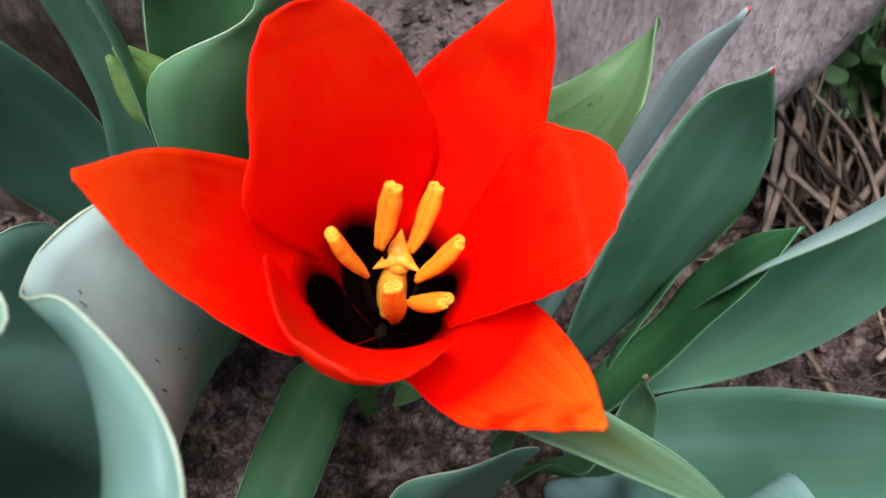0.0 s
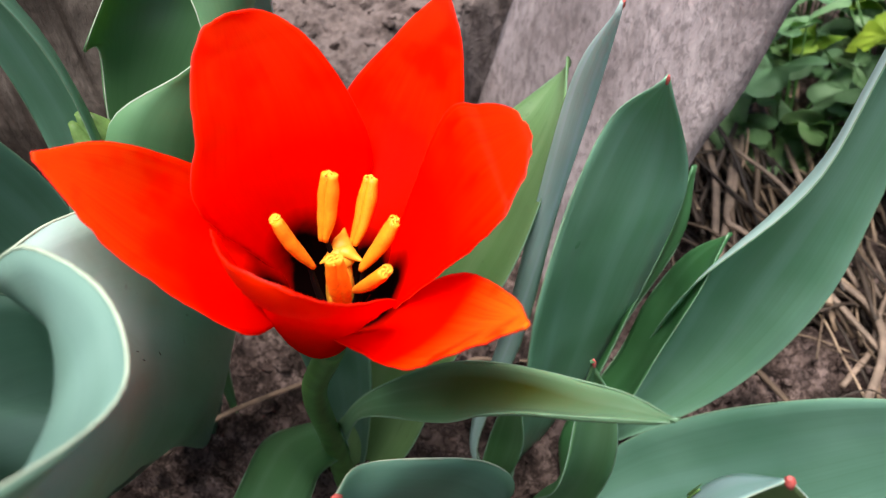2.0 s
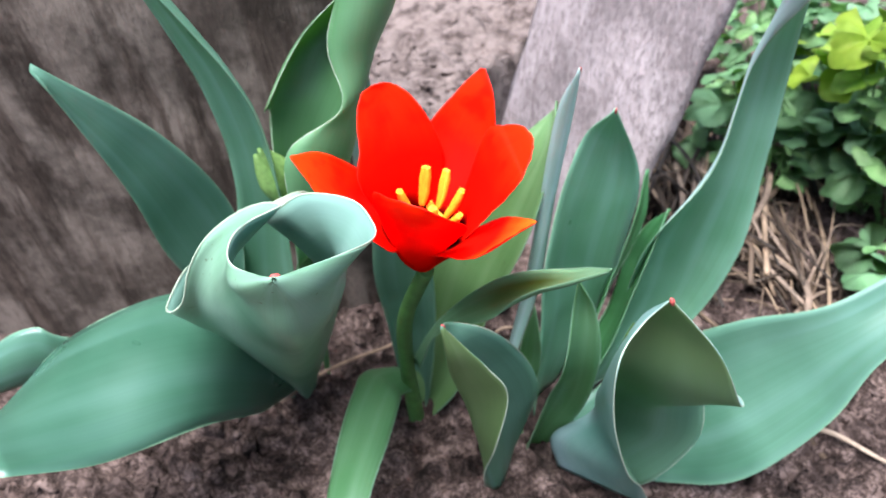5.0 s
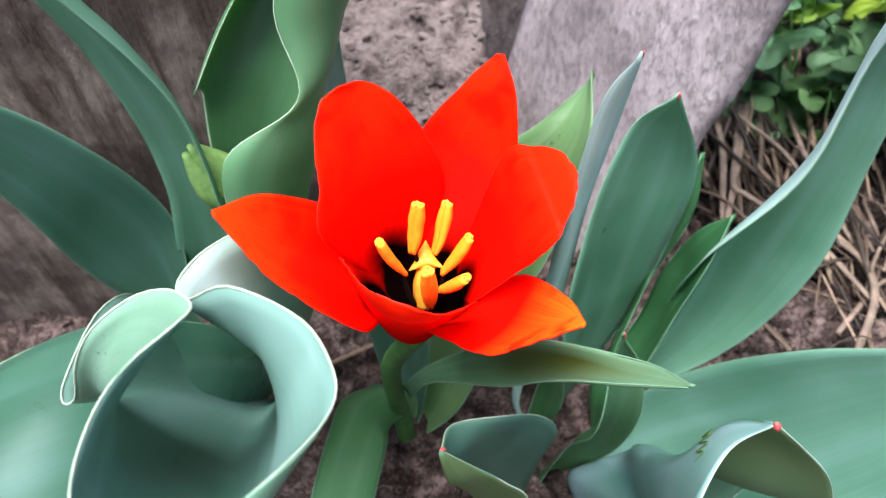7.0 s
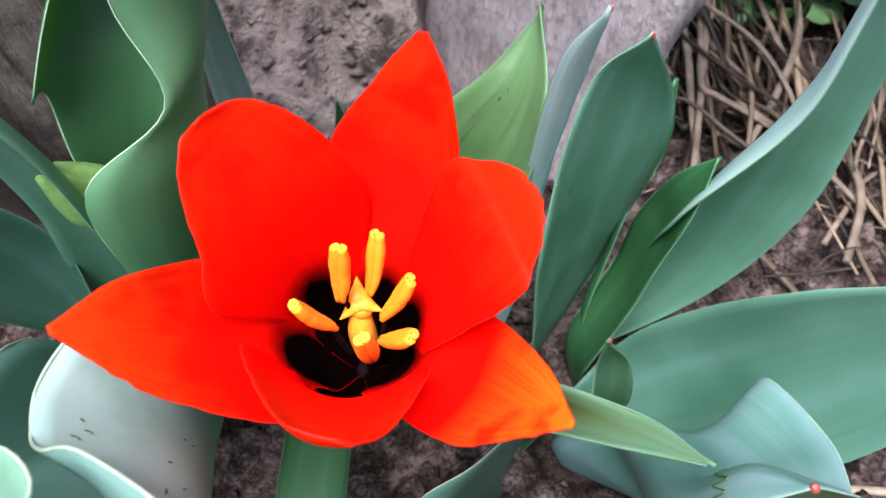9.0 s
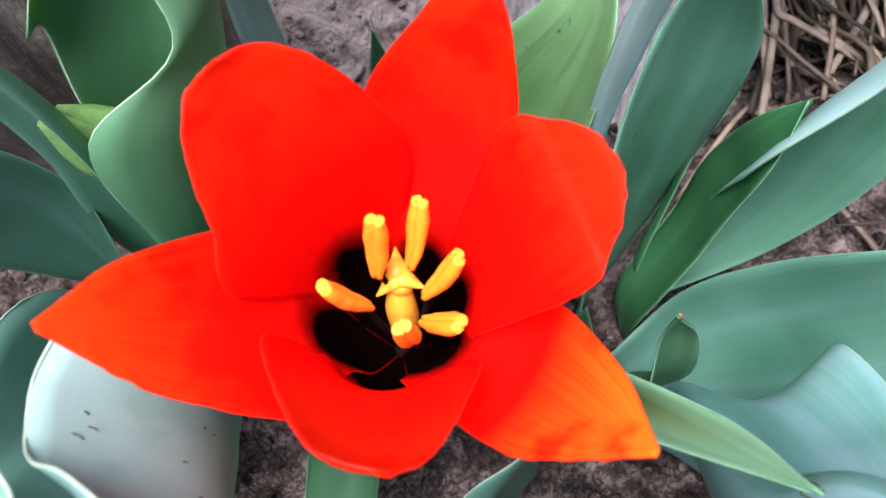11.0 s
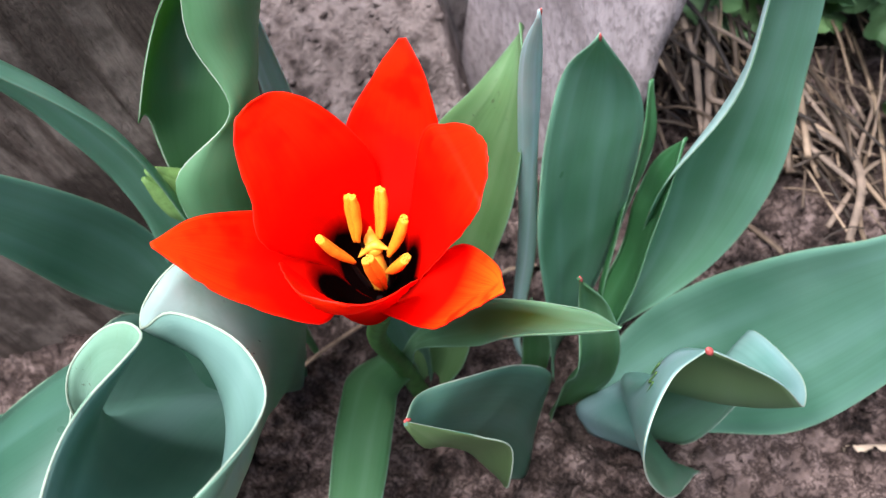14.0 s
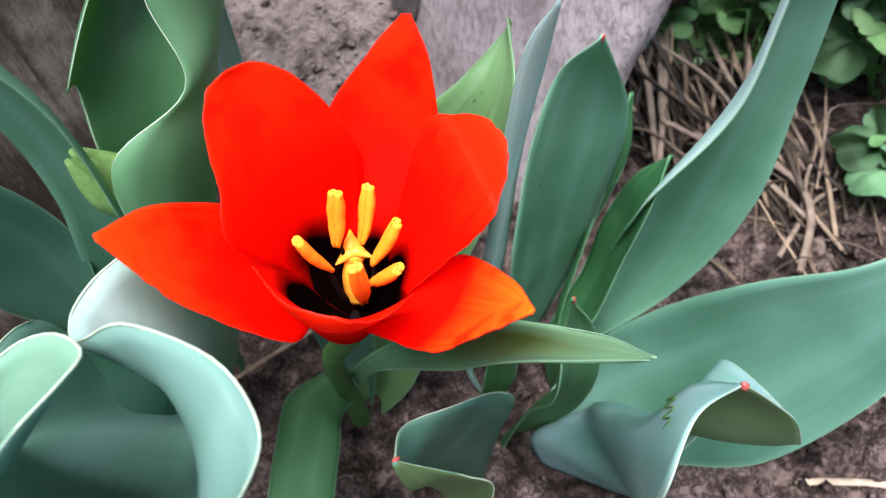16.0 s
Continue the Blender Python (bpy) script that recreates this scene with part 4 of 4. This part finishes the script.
leaf(budding, [(-0.094, 0.226, 0.043), (-0.087, 0.217, 0.099), (-0.083, 0.203, 0.155), (-0.089, 0.186, 0.209), (-0.087, 0.195, 0.242), (-0.086, 0.185, 0.249), (-0.060, 0.195, 0.282), (-0.017, 0.198, 0.313)], [(-0.098, 0.222, 0.041), (-0.092, 0.196, 0.092), (-0.089, 0.173, 0.144), (-0.082, 0.158, 0.195), (-0.076, 0.156, 0.236), (-0.046, 0.161, 0.254), (-0.048, 0.172, 0.284), (-0.028, 0.186, 0.325)], [(-0.097, 0.222, 0.042), (-0.096, 0.203, 0.092), (-0.094, 0.189, 0.137), (-0.077, 0.199, 0.187), (-0.055, 0.200, 0.228), (-0.037, 0.199, 0.261), (-0.016, 0.195, 0.290), (-0.004, 0.186, 0.323)], label="wavy folded leaf", root=(-0.099, 0.228, 0.006), material=LEAF_GRASS, cols=21, rows=60, rim=0.00027, pale=True)
leaf(budding, [(-0.018, 0.262, 0.10), (-0.016, 0.247, 0.14), (-0.008, 0.235, 0.180)], [(-0.008, 0.260, 0.10), (-0.004, 0.245, 0.14), (-0.008, 0.235, 0.180)], material=LEAF_DARK, sag=-0.001, label="tiny young leaf", root=(-0.013, 0.262, 0.012))
leaf(budding, [(-0.037, 0.257, 0.058), (-0.050, 0.239, 0.124), (-0.051, 0.227, 0.191), (-0.041, 0.222, 0.261)], [(-0.021, 0.252, 0.059), (-0.030, 0.231, 0.123), (-0.034, 0.216, 0.190), (-0.033, 0.214, 0.262)], sag=-0.004, label="narrow leaf behind", root=(-0.030, 0.256, 0.006), material=LEAF_SILVER, pale=True)


for k, (side, lift) in enumerate(((0.0, 0.0), (0.0035, -0.002), (-0.003, -0.003))):
    low, high = np.array((-0.0835, 0.190, 0.190)), np.array((-0.0945, 0.180, 0.229))
    s = np.array((side, side * 0.6, lift))
    bud = part("bud", tube([low + s * 0.3, (low + high) / 2 + s, high + s * 0.8], [0.0040, 0.0078, 0.0080, 0.0052, 0.0010], 18, 12), BUD, budding, "pale green flower bud")


# ---- clods, twig, straw ----

def lump(x, y, size, r, verts, faces):
    """One clod of soil: a dented ball, half sunk into the ground."""
    points, sides = BALLS[3 if size > 0.0055 else 2 if size > 0.002 else 1]
    turn = Euler((r.uniform(-0.5, 0.5), r.uniform(-0.5, 0.5), r.uniform(0, 6))).to_matrix()
    off = Vector((x, y, ground_height(x, y) - size * 0.05))
    start = len(verts)
    for q in points:
        k = size * (1 + 0.5 * noise.noise(q * 1.3 + off * 90) + 0.35 * noise.noise(q * 3.1 + off * 70) + 0.15 * noise.noise(q * 7 + off * 50))
        verts.append(turn @ Vector((q.x * 1.15, q.y * 0.8, q.z * 0.6)) * k + off)
    faces += [[start + i for i in f] for f in sides]


def soil_mesh(name, verts, faces):
    me = bpy.data.meshes.new(name)
    me.from_pydata(verts, [], faces)
    me.polygons.foreach_set("use_smooth", [True] * len(faces))
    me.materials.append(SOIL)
    return new(name, me)


def clods(count, x0, x1, y0, y1, seed):
    """Crumbs of soil lying on the ground, too many to count."""
    r = random.Random(seed)
    verts, faces = [], []
    for _ in range(count):
        lump(r.uniform(x0, x1), r.uniform(y0, y1), 0.0012 + 0.0030 * r.random() ** 2.5, r, verts, faces)
    return soil_mesh("soil_crumbs", verts, faces)


def big_clods(count, x0, x1, y0, y1, seed):
    r = random.Random(seed)
    for _ in range(count):
        verts, faces = [], []
        lump(r.uniform(x0, x1), r.uniform(y0, y1), 0.0042 + 0.0070 * r.random() ** 2.2, r, verts, faces)
        tagged(soil_mesh("soil_clod", verts, faces), "dry grey-brown clod lying on the bed", "soil clod", "clods on the bed")


def ball(level):
    bm = bmesh.new()
    bmesh.ops.create_icosphere(bm, subdivisions=level, radius=1.0)
    bm.verts.index_update()
    out = [v.co.copy() for v in bm.verts], [[v.index for v in f.verts] for f in bm.faces]
    bm.free()
    return out


BALLS = {level: ball(level) for level in (1, 2, 3)}
for n, box in enumerate(((-0.30, 0.0, 0.0, 0.30), (0.0, 0.30, 0.02, 0.30), (-0.10, 0.06, 0.27, 0.55))):
    tagged(clods(900 if n < 2 else 400, *box, 20 + n), "small grey-brown crumbs of soil scattered over the bed", "soil crumbs", kind="stuff")
    big_clods(80 if n < 2 else 26, *box, 40 + n)

twig = part("twig", tube([(-0.130, 0.200, 0.024), (-0.105, 0.213, 0.031), (-0.080, 0.222, 0.034), (-0.052, 0.236, 0.030), (-0.02, 0.25, 0.028)], [0.0016, 0.0014, 0.0013, 0.001], 24, 7), TWIG)
tagged(twig, "thin dry brown twig lying on the soil", "twig")


def stalk(points, radius, bm=None):
    return tube(points, [radius, radius, radius * 0.9, radius * 0.6], 14, 6, bm, 0.6)


def lying(x, y, bearing, length, lift, bend, kink=0.0):
    d = np.array((math.cos(bearing), math.sin(bearing), 0))
    s = np.array((-d[1], d[0], 0))
    out = []
    for k, a in enumerate((0.0, 0.3, 0.62, 1.0)):
        p = np.array((x, y, 0.0)) + d * length * a + s * (bend * math.sin(math.pi * a) + (kink * (a - 0.62) if a > 0.62 else 0))
        out.append((p[0], p[1], ground_height(p[0], p[1]) + 0.004 + lift * (0.4 + 0.6 * math.sin(math.pi * min(1, a * 0.9 + 0.1)))))
    return out


for x, y, bearing, length, lift, bend, kink, radius in (
    (0.195, 0.265, 58, 0.12, 0.020, 0.004, 0.05, 0.0021),
    (0.205, 0.300, 165, 0.13, 0.018, -0.004, 0.00, 0.0018),
    (0.236, 0.240, 75, 0.16, 0.026, 0.010, 0.02, 0.0020),
    (0.225, 0.235, 120, 0.14, 0.030, -0.006, 0.03, 0.0017),
    (0.250, 0.230, 95, 0.15, 0.022, 0.014, 0.00, 0.0023),
    (0.200, 0.345, 60, 0.16, 0.032, -0.008, 0.04, 0.0020),
    (0.215, 0.370, 110, 0.15, 0.028, 0.008, 0.00, 0.0018),
    (0.240, 0.310, 50, 0.14, 0.024, 0.006, 0.00, 0.0018),
    (0.262, 0.285, 130, 0.13, 0.030, -0.01, 0.02, 0.0020),
    (0.200, 0.130, -35, 0.09, 0.002, 0.003, 0.00, 0.0024),
    (0.235, 0.165, 60, 0.10, 0.006, 0.006, 0.00, 0.0017),
    (0.245, 0.180, 170, 0.06, 0.004, 0.0, 0.00, 0.0014),
    (0.178, 0.085, -25, 0.07, 0.000, 0.003, 0.00, 0.0026),
    (0.150, 0.242, 25, 0.10, 0.008, 0.003, 0.00, 0.0020),
    (0.020, 0.235, 12, 0.05, 0.004, 0.0, 0.00, 0.0018),
    (0.120, 0.225, 40, 0.09, 0.010, 0.0, 0.00, 0.0017),
):
    tagged(part("dry_stalk", stalk(lying(x, y, radians(bearing), length, lift, bend, kink), radius), CHIP if y < 0.14 else STRAW), "dry pale brown stalk lying on the soil", "dry stalk", "dry stalks on the bed")


for radius, way in (
    (0.0030, [(0.245, 0.400, 0.055), (0.222, 0.350, 0.052), (0.206, 0.314, 0.052), (0.210, 0.303, 0.052), (0.226, 0.284, 0.046), (0.243, 0.262, 0.038)]),
    (0.0026, [(0.222, 0.300, 0.046), (0.238, 0.265, 0.044), (0.250, 0.231, 0.036), (0.259, 0.212, 0.028)]),
    (0.0032, [(0.236, 0.298, 0.034), (0.252, 0.272, 0.038), (0.264, 0.243, 0.036), (0.256, 0.214, 0.034), (0.232, 0.184, 0.026)]),
    (0.0024, [(0.252, 0.404, 0.056), (0.218, 0.338, 0.052), (0.182, 0.270, 0.046), (0.166, 0.240, 0.034)]),
    (0.0027, [(0.228, 0.410, 0.050), (0.212, 0.352, 0.054), (0.193, 0.300, 0.048), (0.184, 0.268, 0.036)]),
    (0.0022, [(0.280, 0.395, 0.052), (0.268, 0.350, 0.054), (0.262, 0.300, 0.048), (0.268, 0.262, 0.034)]),
    (0.0025, [(0.300, 0.372, 0.050), (0.276, 0.330, 0.056), (0.246, 0.296, 0.050), (0.214, 0.268, 0.036)]),
    (0.0021, [(0.236, 0.380, 0.060), (0.246, 0.330, 0.062), (0.250, 0.290, 0.052), (0.246, 0.250, 0.034)]),
):
    tagged(part("dry_stalk", tube(way, [radius, radius, radius * 0.9, radius * 0.8], 26, 8, None, 0.6), STALK), "thick bent dry stalk in the straw tangle", "dry stalk", "dry stalks on the bed")


def clear_of_board(points):
    return all((p[0] - 0.097 - 0.3 * p[2]) * 0.927 + (p[1] - 0.279 + 0.15 * p[2]) * 0.376 > 0.024 and (p[1] < 0.38 or p[0] > 0.17) for p in points)


r = random.Random(3)
made = 0
while made < 210:
    near = made < 140
    x, y = (r.gauss(0.225, 0.045), r.gauss(0.29, 0.08)) if near else (r.gauss(0.34, 0.07), r.gauss(0.42, 0.10))
    way = lying(x, y, radians(r.gauss(82, 19)), r.uniform(0.11, 0.27), r.uniform(0.0, 0.040) * (1 if y > 0.22 else 0.15), r.uniform(-0.016, 0.016), r.choice((0, 0, 0, 0.06, -0.05)))
    if not clear_of_board(way) or (y < 0.17 and r.random() < 0.8):
        continue
    tagged(part("dry_stalk", stalk(way, r.choice((0.0007, 0.0010, 0.0013, 0.0017, 0.0023))), STRAW), "dry brown straw stalk in the tangle behind the tulips", "dry stalk", "dry stalks on the bed")
    made += 1


for _ in range(48):
    x, y = r.gauss(0.268, 0.022), r.gauss(0.255, 0.035)
    way = lying(x, y, radians(r.gauss(110, 45)), r.uniform(0.05, 0.12), r.uniform(0.0, 0.022), r.uniform(-0.014, 0.014), r.choice((0, 0, 0.05, -0.05)))
    if clear_of_board(way):
        tagged(part("dry_stalk", stalk(way, r.choice((0.0007, 0.0010, 0.0014, 0.0018))), r.choice((STRAW, STRAW, STALK))), "thin dry straw stalk in the tangle beside the herbs", "dry stalk", "dry stalks on the bed")


# ---- lobed foliage behind ----
def lobed_leaf(size, seed):
    """A fan-shaped leaf of three shallow lobes with scalloped rims, wavy, in the xy plane with its stalk at the origin and its tip along y."""
    r = random.Random(seed)
    rings, steps = 7, 60
    turn, depth, fold = r.uniform(0, 6), r.uniform(0.42, 0.60), r.uniform(-0.10, 0.22)
    bm = bmesh.new()
    rows = []
    for i in range(1, rings + 1):
        f = i / rings
        row = []
        for k in range(steps + 1):
            a = radians(-128 + 256 * k / steps)
            lobe = 1 - depth * (1 - abs(math.cos(1.42 * a)) ** 0.5)
            scallop = 0.93 + 0.14 * abs(math.sin(a * 4.3 + 0.2)) ** 0.6
            rad = size * lobe * (1 + (scallop - 1) * f * f) * (1 - 0.16 * abs(a) / math.pi) * f
            z = size * (0.14 * math.sin(2.2 * f) + fold * abs(math.sin(a)) * f + 0.09 * math.sin(4.3 * a + turn) * f ** 2 + 0.10 * noise.noise(Vector((a * 1.5, f * 1.5, seed))))
            row.append(bm.verts.new((rad * math.sin(a), rad * math.cos(a), z)))
        rows.append(row)
    hub = bm.verts.new((0, 0, 0))
    for k in range(steps):
        bm.faces.new((hub, rows[0][k], rows[0][k + 1])).smooth = True
    for a, b in zip(rows, rows[1:]):
        for k in range(steps):
            bm.faces.new((a[k], b[k], b[k + 1], a[k + 1])).smooth = True
    bmesh.ops.solidify(bm, geom=bm.faces[:], thickness=0.0006)
    me = bpy.data.meshes.new("leaf")
    bm.to_mesh(me)
    bm.free()
    return me


LOBED = [lobed_leaf(0.0185 + 0.0022 * k, k) for k in range(5)]
for me in LOBED:
    me.materials.append(FOLIAGE)
LIME = [lobed_leaf(0.0175 + 0.0030 * k, 9 + k) for k in range(4)]
for me in LIME:
    me.materials.append(FOLIAGE_LIME)


def herb(x, y, count, spread, height, lime, seed):
    r = random.Random(seed)
    z0 = ground_height(x, y)
    plant = thing("herb", "low lobed-leaved herb with lime young leaves" if lime else "low green herb with lobed scalloped leaves", "herb", "herbs behind the bed")
    for k in range(count):
        a, d = r.uniform(0, 2 * math.pi), spread * math.sqrt(r.random())
        h = height * (0.35 + 0.65 * r.random()) * (1 - 0.35 * d / spread)
        top = Vector((x + d * math.cos(a), y + d * math.sin(a), z0 + h))
        bm = tube([(x + 0.2 * d * math.cos(a), y + 0.2 * d * math.sin(a), z0 - 0.004), (x + 0.5 * d * math.cos(a), y + 0.5 * d * math.sin(a), z0 + h * 0.6), tuple(top)], [0.0011, 0.0009, 0.0007], 8, 5)
        part("stalk", bm, STEM, plant)
        ob = new("leaf", r.choice(LIME if lime and h > 0.55 * height else LOBED))
        ob.parent = plant
        tilt = r.uniform(5, 40)
        ob.matrix_local = Matrix.Translation(top) @ Euler((0, 0, a - math.pi / 2 + r.uniform(-0.6, 0.6))).to_matrix().to_4x4() @ pose(0, 0, 0, -tilt, r.uniform(-20, 20), 0) @ Matrix.Scale(r.uniform(0.85, 1.4), 4)


for x, y, count, spread, height, lime, seed in (
    (0.385, 0.318, 18, 0.045, 0.125, False, 1),
    (0.362, 0.338, 30, 0.040, 0.215, True, 2),
    (0.298, 0.425, 20, 0.045, 0.135, False, 3),
    (0.380, 0.425, 34, 0.075, 0.170, True, 4),
    (0.326, 0.240, 4, 0.016, 0.030, False, 5),
    (0.300, 0.372, 6, 0.020, 0.080, False, 9),
    (0.400, 0.600, 36, 0.090, 0.140, False, 6),
    (0.440, 0.340, 36, 0.070, 0.180, True, 7),
    (0.480, 0.560, 32, 0.110, 0.160, False, 8),
):
    herb(x, y, count, spread, height, lime, seed)
